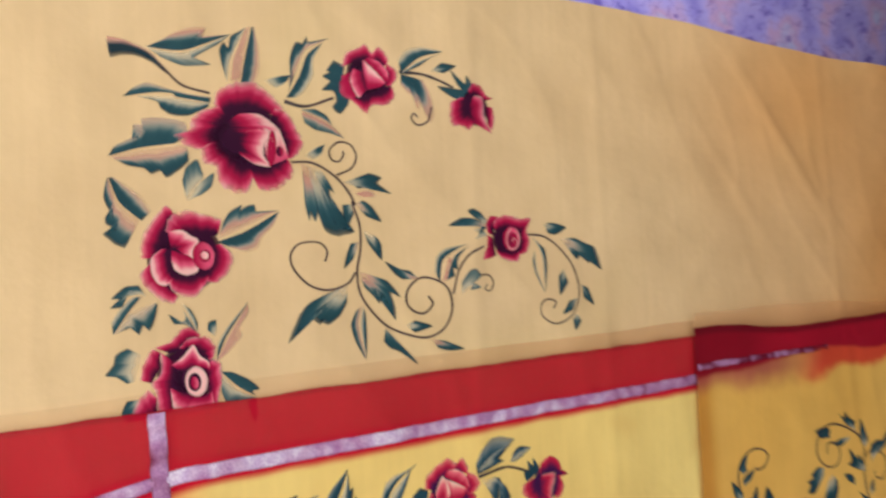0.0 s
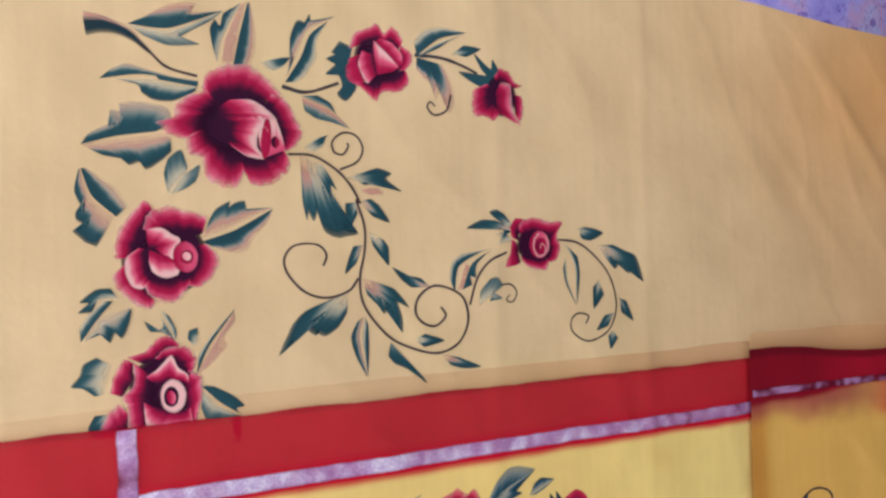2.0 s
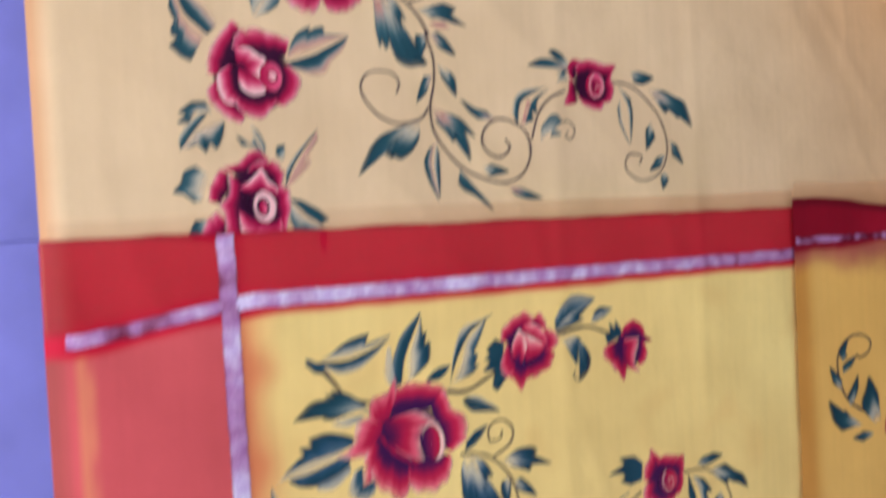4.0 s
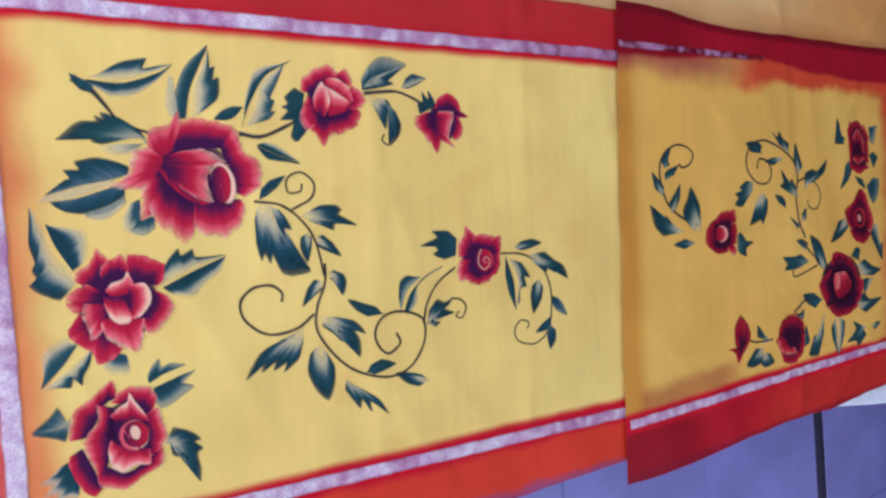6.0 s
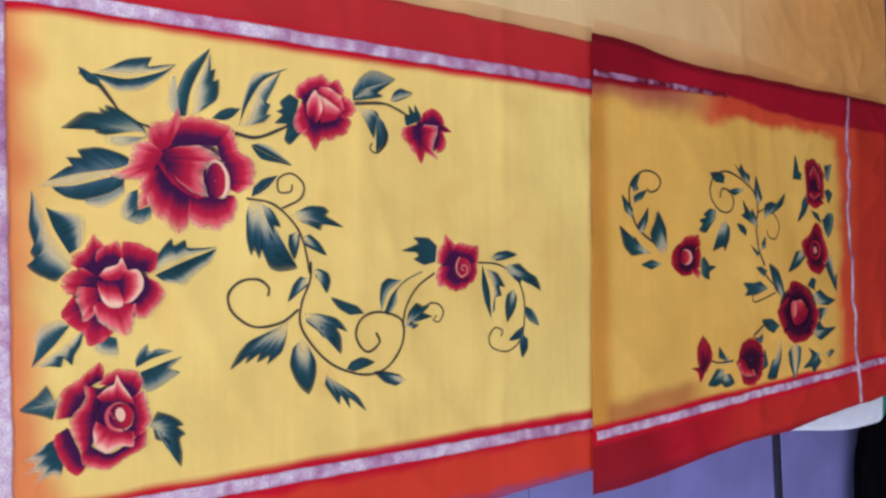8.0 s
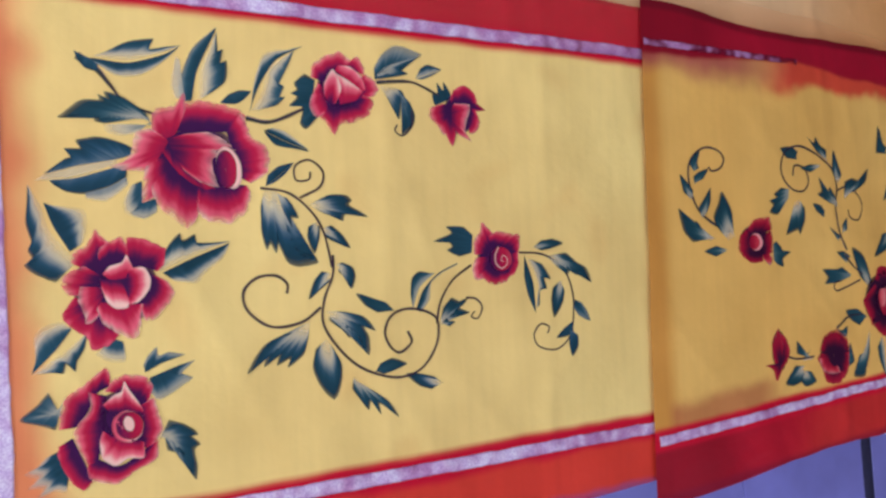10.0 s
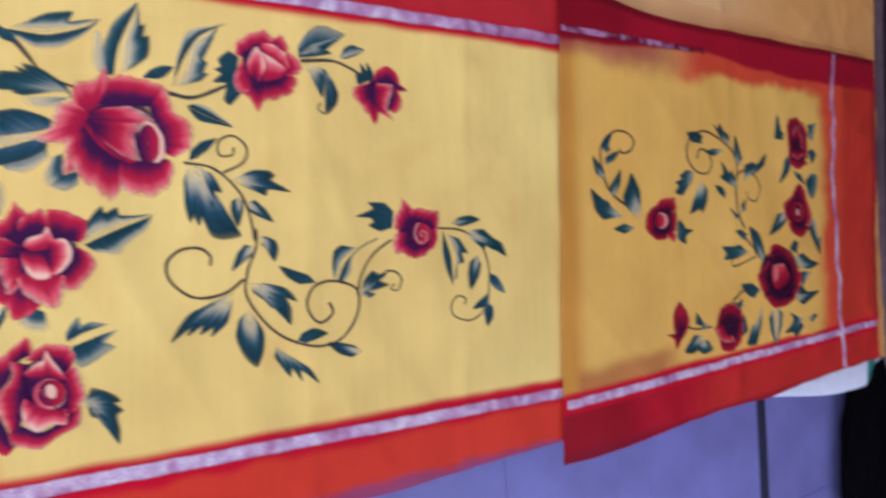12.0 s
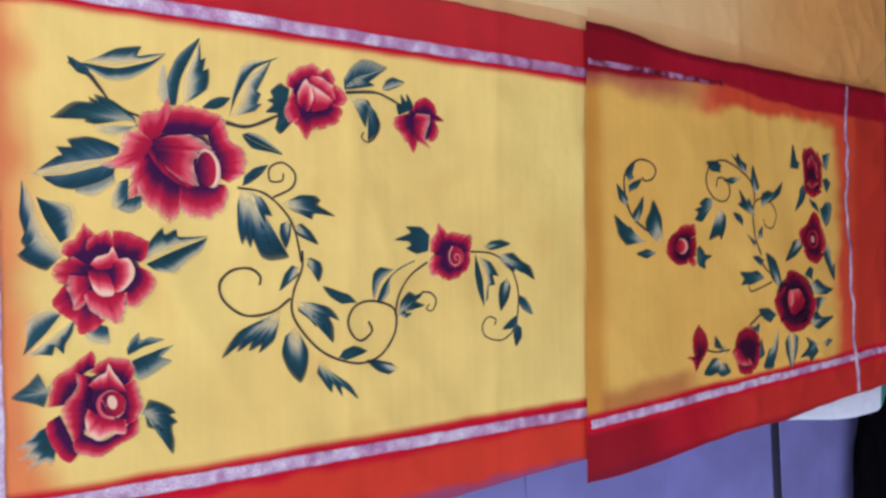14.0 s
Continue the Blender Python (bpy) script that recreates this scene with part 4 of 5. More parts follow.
blade(SAREE_PAINT, -1.092, -0.341, (0, 0, 21, 7), (-20, -17, 1, -26, 20, -15), .90, .40)
blade(SAREE_PAINT, -1.012, -0.172, (0, 0, 10, 52, 43, 124), (-17, -2, -19, 28, 2, 86, 42, 127), 1, .60)
blade(SAREE_PAINT, -1.002, -0.171, (0, 0, 5, 52, 33, 119), (26, 18, 46, 37, 49, 71, 39, 67, 43, 90, 35, 78, 33, 119), -.05, .95)
blade(SAREE_PAINT, -1.023, -0.168, (0, 0, -6, 64), (-15, -2, -21, 22, -13, 68), .25, .10)
blade(SAREE_PAINT, -0.966, -0.173, (0, 0, 23, 0, 38, 8, 52, 24), (0, 2, 14, 16, 33, 24, 52, 24), 1, .85)
blade(SAREE_PAINT, -0.92, -0.188, (0, 0, 20, 50, 50, 97, 99, 126), (6, 12, 12, 60, 28, 104, 48, 114, 72, 118, 98, 126), 1, .10)
blade(SAREE_PAINT, -0.916, -0.185, (0, 0, 21, 37, 35, 82, 76, 112), (47, 15, 61, 30, 52, 30, 60, 49, 50, 49, 68, 86, 80, 115), -.05, .80)
blade(SAREE_PAINT, -0.8, -0.12, (0, 0, -5, -39, 7, -65), (-19, 10, -38, -8, -34, -20, -45, -27, -34, -33, -48, -50, -24, -51, -30, -80, -18, -89, 1, -67), 1, .95)
blade(SAREE_PAINT, -0.895, -0.217, (0, 0, 38, -17, 79, -31), (4, -7, 20, -24, 55, -29, 79, -33), 1, .95)
blade(SAREE_PAINT, -0.895, -0.216, (0, 0, 38, -17, 79, -31), (16, 6, 38, 1, 61, -16, 79, -31), 1, .10)
blade(SAREE_PAINT, -0.684, -0.11, (0, 0, 44, 12), (-1, 22, 15, 48, 41, 68, 67, 68, 102, 58), .95, .50)
blade(SAREE_PAINT, -0.681, -0.101, (0, 0, 25, 20, 99, 47), (6, -8, 66, 7, 51, 16, 77, 34, 99, 47), .10, .95)
blade(SAREE_PAINT, -0.598, -0.1, (0, 0, 58, 22), (11, 20, 28, 29, 58, 22), .40, .95)
blade(SAREE_PAINT, -0.598, -0.101, (0, 0, 58, 22), (15, 0, 36, 9, 58, 22), .40, .80)
blade(SAREE_PAINT, -0.677, -0.121, (0, 0, 32, -1), (22, -27, 39, -62, 47, -32, 56, -23, 48, -6), 0, .95)
blade(SAREE_PAINT, -0.634, -0.134, (0, 0, 10, -4), (19, -33, 11, -63, 1, -78, 24, -62, 31, -40, 21, -15), .60, 1)
blade(SAREE_PAINT, -0.52, -0.133, (0, 0, -37, -17), (-3, 12, -17, 31, -18, 14, -32, 28, -31, 9, -43, 4, -40, -14), 1, .95)
blade(SAREE_PAINT, -0.896, -0.313, (0, 0, 23, 18, 52, 43), (4, 19, 23, 35, 52, 43), 1, .90)
blade(SAREE_PAINT, -0.896, -0.313, (0, 0, 23, 17, 52, 43), (14, 6, 35, 22, 52, 43), 1, .70)
blade(SAREE_PAINT, -0.899, -0.32, (0, 0, 21, -2), (-7, -29, -7, -72, 1, -104, 8, -92, 17, -109, 23, -86), -.10, 1)
blade(SAREE_PAINT, -0.887, -0.322, (0, 0, 16, -5), (8, -88, 26, -127, 55, -132, 79, -125, 46, -111, 28, -79, 21, -45), -.10, 1.05)
blade(SAREE_PAINT, -0.878, -0.324, (0, 0, 11, -7), (14, -40, 26, -62, 25, -44, 38, -45, 28, -23, 17, -9), .35, 1.05)
blade(SAREE_PAINT, -0.822, -0.346, (0, 0, 5, -2), (23, 10, 40, 19, 70, 19, 83, 9, 76, 1, 102, -14, 111, -22, 70, -17, 64, -29, 53, -22, 29, -15), -.10, 1.05)
blade(SAREE_PAINT, -0.806, -0.376, (0, 0, -2, -6), (-18, -8, -20, -30, -8, -56, 2, -30, 4, -7), 0, 1.05)
blade(SAREE_PAINT, -0.796, -0.387, (0, 0, 2, -5), (16, 5, 35, -12, 50, -38, 21, -26, 4, -17), 0, 1.05)
blade(SAREE_PAINT, -0.775, -0.453, (0, 0, 3, -5), (12, 3, 32, -7, 36, -25, 27, -46, 15, -24, 4, -13), 0, 1.05)
blade(SAREE_PAINT, -0.785, -0.469, (0, 0, -2, -6), (-18, 5, -33, -13, -43, -44, -24, -30, -4, -15), -.10, 1)
blade(SAREE_PAINT, -0.797, -0.535, (0, 0, 4, -6), (36, -4, 72, -16, 92, -43, 70, -33, 80, -56, 77, -87, 63, -55, 54, -40, 42, -52, 34, -41, 6, -19), -.15, 1)
blade(SAREE_PAINT, -0.826, -0.551, (0, 0, -2, -6), (-38, -22, -76, -31, -96, -51, -113, -82, -81, -57, -84, -73, -59, -58, -62, -73, -39, -63, -43, -78, -15, -58, -5, -29), -.15, 1)
blade(SAREE_PAINT, -0.799, -0.585, (0, 0, 2, -2), (-20, -17, -26, -50, -13, -83, 11, -110, 25, -81, 27, -48, 13, -19), -.25, 1.05)
blade(SAREE_PAINT, -0.751, -0.657, (0, 0, 11, -12), (-4, -22, 13, -46, 28, -65, 32, -48, 51, -76, 50, -55, 86, -85, 65, -51, 28, -26), .20, 1)
blade(SAREE_PAINT, -0.71, -0.655, (0, 0, 4, 3), (11, 17, 36, 24, 66, 11, 43, 2, 17, -4), .90, 1)
blade(SAREE_PAINT, -0.568, -0.688, (0, 0, -1, -3), (-27, -11, -54, 0, -79, 24, -54, 23, -20, 13), -.20, 1.05)
blade(SAREE_PAINT, -0.664, -0.547, (0, 0, -4, 4), (-18, 20, -43, 29, -75, 40, -61, 18, -36, 2), .90, 1)
blade(SAREE_PAINT, -0.627, -0.543, (0, 0, 16, 40, 48, 65), (-4, 29, 0, 58, 16, 70, 32, 67), .40, 1)
blade(SAREE_PAINT, -0.621, -0.545, (0, 0, 17, 36, 50, 66, 95, 85), (11, -6, 31, 18, 34, 48, 57, 66, 95, 82), 1, .20)
blade(SAREE_PAINT, -0.573, -0.579, (0, 0, 5, 5), (10, 34, 31, 52, 48, 44, 67, 50, 59, 38, 45, 32, 72, 20, 31, 21), .05, 1.05)
blade(SAREE_PAINT, -0.572, -0.579, (0, 0, 5, 4), (16, 14, 23, 7, 36, 5, 23, -4), .10, .90)
blade(SAREE_PAINT, -0.489, -0.406, (0, 0, -5, -35), (-20, 18, -58, 18, -48, 5, -88, -10, -55, -13, -48, -22, -59, -29, -33, -42), .90, 1)
blade(SAREE_PAINT, -0.348, -0.436, (0, 0, 5, 1), (22, 15, 55, 18, 81, 8, 47, -2, 22, -6), .25, 1.05)
blade(SAREE_PAINT, -0.369, -0.449, (0, 0, 20, -58, 24, -113), (-2, -45, 6, -84, 24, -123), 1, .85)
blade(SAREE_PAINT, -0.362, -0.456, (0, 0, 24, -52, 19, -106), (37, -13, 58, -46, 42, -44, 47, -66, 31, -65, 28, -98), 0, 1.05)
blade(SAREE_PAINT, -0.311, -0.453, (0, 0, 3, -7), (52, 5, 79, -16, 105, -30, 118, -63, 95, -30, 80, -45, 64, -30, 52, -42, 27, -24), -.15, 1.05)
blade(SAREE_PAINT, -0.274, -0.505, (0, 0, -3, -4), (-26, -16, -32, -43, -25, -79, -1, -50, 6, -24), .15, 1.05)
blade(SAREE_PAINT, -0.248, -0.548, (0, 0, 5, -3), (24, -9, 39, -30, 44, -50, 16, -37, 1, -19), 1, .60)
blade(SAREE_PAINT, -0.25, -0.595, (0, 0, -2, -5), (-24, -13, -45, -32, -15, -31, 0, -21), .90, 1)
blade(SAREE_PAINT, -0.259, -0.614, (0, 0, 7, -2), (-4, -28, 3, -56, 20, -36, 21, -13), .70, 1)
blade(SAREE_PAINT, -1.072, -0.454, (0, 0, 52, 24, 112, 47), (9, 34, 23, 54, 34, 63, 37, 51, 57, 61, 53, 48, 81, 46, 112, 48), -.10, 1.05)
blade(SAREE_PAINT, -1.067, -0.455, (0, 0, 47, 22, 107, 46), (19, -15, 52, -19, 62, -8, 76, 5, 96, 21, 107, 45), 1.05, .10)
blade(SAREE_PAINT, -1.189, -0.432, (0, 0, -35, 47, -47, 87, -62, 118), (-30, -31, -54, -19, -70, -3, -55, 0, -65, 18, -60, 30, -67, 59, -64, 96, -63, 117), -.10, 1)
blade(SAREE_PAINT, -1.198, -0.417, (0, 0, -22, 41, -34, 77), (19, 14, 25, 43, 21, 65, -2, 70, -29, 73), 1.05, -.05)
blade(SAREE_PAINT, -1.254, -0.598, (0, 0, 32, 33, 54, 62), (8, 25, 4, 53, 15, 69, 40, 75, 54, 65), .85, -.10)
blade(SAREE_PAINT, -1.254, -0.598, (0, 0, 40, 28, 74, 55), (32, 0, 42, -3, 47, 12, 58, -2, 61, 13, 71, 31, 75, 50), -.05, 1)
blade(SAREE_PAINT, -1.143, -0.555, (0, 0, 14, -5), (-25, -22, -8, -34, 17, -37, 17, -15), .85, 0)
blade(SAREE_PAINT, -1.098, -0.612, (0, 0, 23, 12), (-2, 12, 5, 26, 18, 39, 21, 25, 37, 29, 62, 23), .95, .50)
blade(SAREE_PAINT, -1.091, -0.621, (0, 0, 44, 15), (-3, -19, 11, -36, 31, -29, 65, -7, 44, -3, 70, 22), 1, .40)
blade(SAREE_PAINT, -1.21, -0.681, (0, 0, -2, 46), (-23, 54, -39, 36, -61, 17, -35, 6, -15, -4), 0, .80)
blade(SAREE_PAINT, -1.081, -0.721, (0, 0, 6, 17), (16, 30, 45, 16, 60, 0, 50, -2, 63, -16, 53, -24, 57, -50, 54, -73, 44, -48, 39, -28, 32, -38, 26, -26, 12, -19), 0, 1.02)
blade(SAREE_PAINT, -1.223, -0.717, (0, 0, 13, -43), (-17, -7, -33, -23, -45, -27, -29, -37, -41, -49, -21, -52, -29, -66, -5, -59, 9, -65), 1, -.10)
stem(SAREE_PAINT, "stalk", 0.014, 0.005, (-1.180, -0.112), (-1.153, -0.131), (-1.135, -0.154), (-1.112, -0.182), (-1.069, -0.198))
stem(SAREE_PAINT, "stalk", 0.01, 0.007, (-0.925, -0.196), (-0.882, -0.200), (-0.821, -0.173))
stem(SAREE_PAINT, "stalk", 0.008, 0.006, (-0.681, -0.115), (-0.616, -0.108), (-0.582, -0.116), (-0.548, -0.131))
stem(SAREE_PAINT, "tendril", 0.005, 0.0035, (-0.610, -0.164), (-0.612, -0.194), (-0.631, -0.213), (-0.647, -0.205), (-0.642, -0.193))
stem(SAREE_PAINT, "tendril", 0.005, 0.004, (-0.837, -0.333), (-0.799, -0.313), (-0.792, -0.285), (-0.816, -0.265), (-0.842, -0.276), (-0.842, -0.301), (-0.819, -0.300), (-0.815, -0.286))
stem(SAREE_PAINT, "vine", 0.005, 0.0055, (-0.905, -0.316), (-0.856, -0.325), (-0.817, -0.357), (-0.795, -0.396), (-0.783, -0.457), (-0.781, -0.436), (-0.782, -0.471), (-0.800, -0.517), (-0.801, -0.563), (-0.764, -0.618), (-0.720, -0.651), (-0.661, -0.668), (-0.613, -0.656), (-0.581, -0.615), (-0.576, -0.571), (-0.597, -0.551), (-0.639, -0.542), (-0.673, -0.553), (-0.687, -0.582), (-0.677, -0.610), (-0.657, -0.622), (-0.633, -0.605), (-0.640, -0.584))
stem(SAREE_PAINT, "tendril", 0.006, 0.0055, (-0.806, -0.528), (-0.842, -0.552), (-0.894, -0.556), (-0.933, -0.527), (-0.940, -0.494), (-0.918, -0.471), (-0.885, -0.468), (-0.865, -0.483), (-0.866, -0.500))
stem(SAREE_PAINT, "tendril", 0.005, 0.0035, (-0.509, -0.529), (-0.487, -0.533), (-0.474, -0.550), (-0.484, -0.571), (-0.499, -0.567), (-0.491, -0.557))
stem(SAREE_PAINT, "stalk", 0.0055, 0.005, (-0.578, -0.574), (-0.568, -0.534), (-0.539, -0.494), (-0.495, -0.465))
stem(SAREE_PAINT, "vine", 0.005, 0.004, (-0.382, -0.444), (-0.323, -0.450), (-0.272, -0.479), (-0.248, -0.529), (-0.249, -0.592), (-0.262, -0.630), (-0.297, -0.651), (-0.340, -0.641), (-0.352, -0.616), (-0.335, -0.595), (-0.314, -0.602), (-0.318, -0.615))
bloom = rose(SAREE_PAINT, -1.007, -0.278, 73, 67, "crimson")
petal(bloom, (-30, 55, 49, 56), (-45, 82, -28, 96, 3, 108, 43, 103, 79, 91, 79, 68), 0, .75)
petal(bloom, (49, 56, 70, -21), (74, 92, 85, 64, 92, 48, 113, 37, 120, 14, 113, -13, 86, -30), .10, .80)
petal(bloom, (-33, 48, -52, 39), (-25, 66, -16, 90, -16, 123, -33, 97, -63, 89, -70, 54, -61, 42), .30, .75)
petal(bloom, (-42, 37, -55, 16), (-56, 48, -72, 57, -95, 47, -99, 22, -111, 3, -132, -6, -108, -12, -81, -13, -66, 0), .30, .88)
petal(bloom, (-44, 17, -15, -36), (-79, -5, -83, -25, -87, -64, -66, -54, -52, -58), 0, .95)
petal(bloom, (-44, 2, 15, -39), (-73, -39, -63, -70, -43, -87, -19, -106, -2, -86, -2, -68, 7, -50), 0, .85)
petal(bloom, (0, -33, 74, -33), (0, -53, -2, -78, 16, -95, 46, -100, 74, -81, 86, -51, 80, -34), .08, .85)
petal(bloom, (-44, 36, -33, 27), (-53, 19, -32, -12, 5, -40, 27, -40), 0, .35)
petal(bloom, (-46, 40, -32, 8), (-16, 51, 19, 55, 46, 42, 61, 25, 36, 27, 25, -1, 31, -35, 7, -31, -20, -11), .15, 1)
cup(bloom, (51, -4), (21, -2), (-4, 36), 1, .92)
cup(bloom, (46, -7), (18, 2), (-2, 33), .08, .46)
bloom = rose(SAREE_PAINT, -1.135, -0.474, 60, 64, "crimson")
petal(bloom, (-35, 24, -12, 48), (-62, 40, -60, 55, -41, 68, -28, 91, -21, 82, -8, 71), 0, .78)
petal(bloom, (-13, 12, -21, -9), (-43, 34, -60, 29, -77, 13, -73, -4, -62, -11, -45, -6), 0, .75)
petal(bloom, (-47, -20, -12, -52), (-59, -12, -76, -38, -70, -55, -46, -74, -35, -95, -14, -91, 2, -76), .12, .60)
petal(bloom, (-17, 0, -23, -28), (-50, 3, -55, -18, -46, -41, -43, -56, -29, -47, -21, -30), .20, .85)
petal(bloom, (51, 17, 41, -24), (58, 15, 77, 4, 85, -15, 74, -35, 52, -55, 39, -54, 34, -34), 0, .85)
petal(bloom, (-23, -23, 32, -29), (-29, -32, -21, -56, -3, -71, 23, -84, 33, -70, 35, -49, 37, -29), .32, .92)
petal(bloom, (-20, 38, 13, 45), (-25, 48, -22, 62, -5, 74, 8, 79, 16, 68, 18, 48), 0, .75)
petal(bloom, (20, 34, 54, 25), (16, 56, 18, 77, 36, 77, 58, 66, 73, 59, 71, 34, 60, 22), .05, .60)
cup(bloom, (10, 6), (38, 0), (-1, 35), 0, 0)
petal(bloom, (-8, 10, 13, 13), (-19, 21, -9, 33, 9, 39, 16, 50, 26, 26), .30, 1)
petal(bloom, (15, 18, 15, -17), (20, 28, 40, 30, 50, 14, 48, -6, 32, -25, 17, -29), .10, 1.05)
petal(bloom, (-22, 14, 8, 10), (-21, -1, -14, -23, -2, -34, 14, -34, 19, -25), .12, 1.1)
bloom = rose(SAREE_PAINT, -1.137, -0.689, 49, 52, "crimson")
petal(bloom, (-58, 5, -44, 26, -30, 53, -13, 61), (-84, 4, -81, 24, -74, 50, -52, 66, -35, 78, -18, 91, -11, 78, -13, 61), .05, .75)
petal(bloom, (-66, -11, -52, -46, -40, -78), (-85, -21, -86, -37, -78, -61, -63, -85, -52, -92, -41, -81), 0, .55)
petal(bloom, (4, 48, 36, 26), (-21, 54, -7, 72, 13, 77, 40, 70, 50, 53, 44, 35), 0, .78)
petal(bloom, (28, 26, 32, -37), (34, 27, 50, 35, 57, 11, 64, -16, 53, -32, 47, -53), .12, .98)
petal(bloom, (-42, -40, -3, -63, 41, -40), (-48, -63, -42, -79, -7, -91, 19, -76, 51, -61, 56, -32), .05, .80)
petal(bloom, (-18, 47, -24, -2, -32, -53), (-43, 56, -41, 28, -64, 0, -59, -26, -47, -54), .10, .82)
cup(bloom, (2, 10), (36, -7), (0, 41), 0, 0)
petal(bloom, (-13, 21, 31, 13), (-23, 34, -9, 46, 4, 52, 8, 67, 16, 51, 26, 35, 35, 17), .10, 1.05)
petal(bloom, (-15, -14, 29, -29), (-24, -6, -29, -22, -26, -49, -8, -63, 11, -54, 33, -56, 34, -32), .20, 1)
cup(bloom, (11, -4), (23, -2), (0, 25), .62, .98)
cup(bloom, (14, -3), (20, -2), (0, 22), .15, .50)
cup(bloom, (13, 0), (8, -1), (-1, 12), .95, 1)
bloom = rose(SAREE_PAINT, -0.751, -0.136, 47, 44, "crimson")
petal(bloom, (-36, 15, 26, 41), (-58, 21, -51, 46, -28, 62, 1, 72, 20, 59, 34, 67, 48, 46, 45, 32), 0, .80)
petal(bloom, (35, 12, 21, -16), (46, 37, 60, 30, 73, 9, 65, -5, 43, -12), .05, .75)
petal(bloom, (-27, -23, 35, -13), (-47, -46, -29, -64, -16, -82, -4, -62, 21, -58, 53, -40, 63, -15, 43, -5), 0, .68)
petal(bloom, (-35, 4, -27, -33), (-44, 12, -56, -12, -61, -32, -50, -52, -34, -45), .25, .80)
cup(bloom, (-1, 3), (41, 3), (-1, 38), 0, .05)
petal(bloom, (-10, 37, 43, 2), (-4, 47, 20, 46, 41, 29, 48, 5), .42, .85)
petal(bloom, (-3, -26, 28, -17), (-14, 35, 14, 21, 43, 2), .30, .95)
petal(bloom, (-25, -26, -18, -27), (-32, -9, -32, 11, -14, 39, 1, 6, -11, -24), .10, .95)
bloom = rose(SAREE_PAINT, -0.505, -0.164, 34, 40, "crimson")
petal(bloom, (-15, 18, 29, 23), (-18, 30, -9, 48, 14, 58, 36, 45, 43, 24), .05, .60)
petal(bloom, (21, 24, 26, 15), (36, 26, 60, 11, 35, 8), 0, .35)
petal(bloom, (-26, 18, -22, -24), (-36, 18, -65, 8, -67, -10, -50, -27, -39, -44, -25, -39), .08, .80)
petal(bloom, (-26, -3, -20, -7), (-39, -30, -19, -65, -9, -40), .10, .60)
petal(bloom, (26, 15, 21, -20), (39, 9, 47, -15, 38, -33, 21, -40), .10, .72)
petal(bloom, (-17, 10, -17, -24), (-9, 21, 20, 21, 26, 15, 19, -8, 12, -33, 21, -47, 24, -54, -2, -42), .20, 1.25)
bloom = rose(SAREE_PAINT, -0.435, -0.453, 46, 38, "crimson")
petal(bloom, (-27, 10, -5, 32), (-54, 7, -52, 34, -38, 53, -32, 73, -19, 62, -3, 47), .08, .80)
petal(bloom, (-20, 27, 41, 7), (-15, 47, 7, 54, 35, 48, 56, 46, 57, 29, 51, 7), .05, .75)
petal(bloom, (31, 7, 20, -28), (51, 10, 51, -16, 39, -35, 21, -38), .10, .60)
petal(bloom, (-19, 2, -29, -27), (-51, 2, -58, -15, -52, -42, -33, -40), .15, .88)
petal(bloom, (-22, -18, 26, -25), (-44, -32, -24, -49, 1, -54, 21, -48, 34, -31), 0, .65)
cup(bloom, (8, -3), (27, 0), (-1, 25), .10, .60)
curl(bloom, 3, .92, (4, 21, -4, 6, -3, -11, 10, -22, 23, -14, 23, -1, 14, 4, 9, -4, 16, -9))

# on the folded part
blade(FOLD_PAINT, 0.128, -0.267, (0, 0, 7, 5), (-17, 21, -4, 37, 23, 52, 11, 27, 17, 8), .60, 1)
blade(FOLD_PAINT, 0.127, -0.297, (0, 0, 8, 5), (-3, 19, 16, 30, 49, 38, 30, 13), .60, 1)
blade(FOLD_PAINT, 0.115, -0.335, (0, 0, 4, 6), (-26, 19, -35, 61, -7, 38, 6, 24), .20, 1.05)
blade(FOLD_PAINT, 0.145, -0.38, (0, 0, 7, 5), (-9, 28, 12, 51, 34, 75, 32, 41, 17, 14), .20, 1.05)
blade(FOLD_PAINT, 0.23, -0.435, (0, 0, 23, 9), (-41, 39, -46, 62, -28, 92, -13, 122, 12, 86, 19, 63, 15, 40), 0, 1.1)
blade(FOLD_PAINT, 0.19, -0.426, (0, 0, -26, -9), (-80, -10, -108, 21, -119, 72, -95, 36, -74, 29, -66, 42, -46, 22), .10, 1.05)
blade(FOLD_PAINT, 0.224, -0.457, (0, 0, -5, -4), (-38, 11, -77, -2, -38, -16), .50, 1)
blade(FOLD_PAINT, 0.388, -0.449, (0, 0, 1, -40), (12, 10, 32, -8, 38, -16, 68, -21, 38, -37, 38, -58, 13, -51), .70, 1.05)
blade(FOLD_PAINT, 0.501, -0.228, (0, 0, -6, 5), (-47, 2, -68, 28, -22, 33, 2, 21), .90, 1)
blade(FOLD_PAINT, 0.624, -0.229, (0, 0, -8, -4), (-47, 24, -80, 63, -58, 48, -47, 64, -31, 45, -3, 30), .05, 1.1)
blade(FOLD_PAINT, 0.589, -0.24, (0, 0, -5, -7), (-43, 0, -80, -11, -43, -22), .30, 1)
blade(FOLD_PAINT, 0.662, -0.287, (0, 0, 6, 3), (-23, 31, -10, 90, 13, 45, 22, 23), .20, 1.05)
blade(FOLD_PAINT, 0.686, -0.338, (0, 0, 14, 28), (7, 54, 42, 65, 86, 57, 119, 94, 107, 58, 72, 37, 34, 23), .05, 1.1)
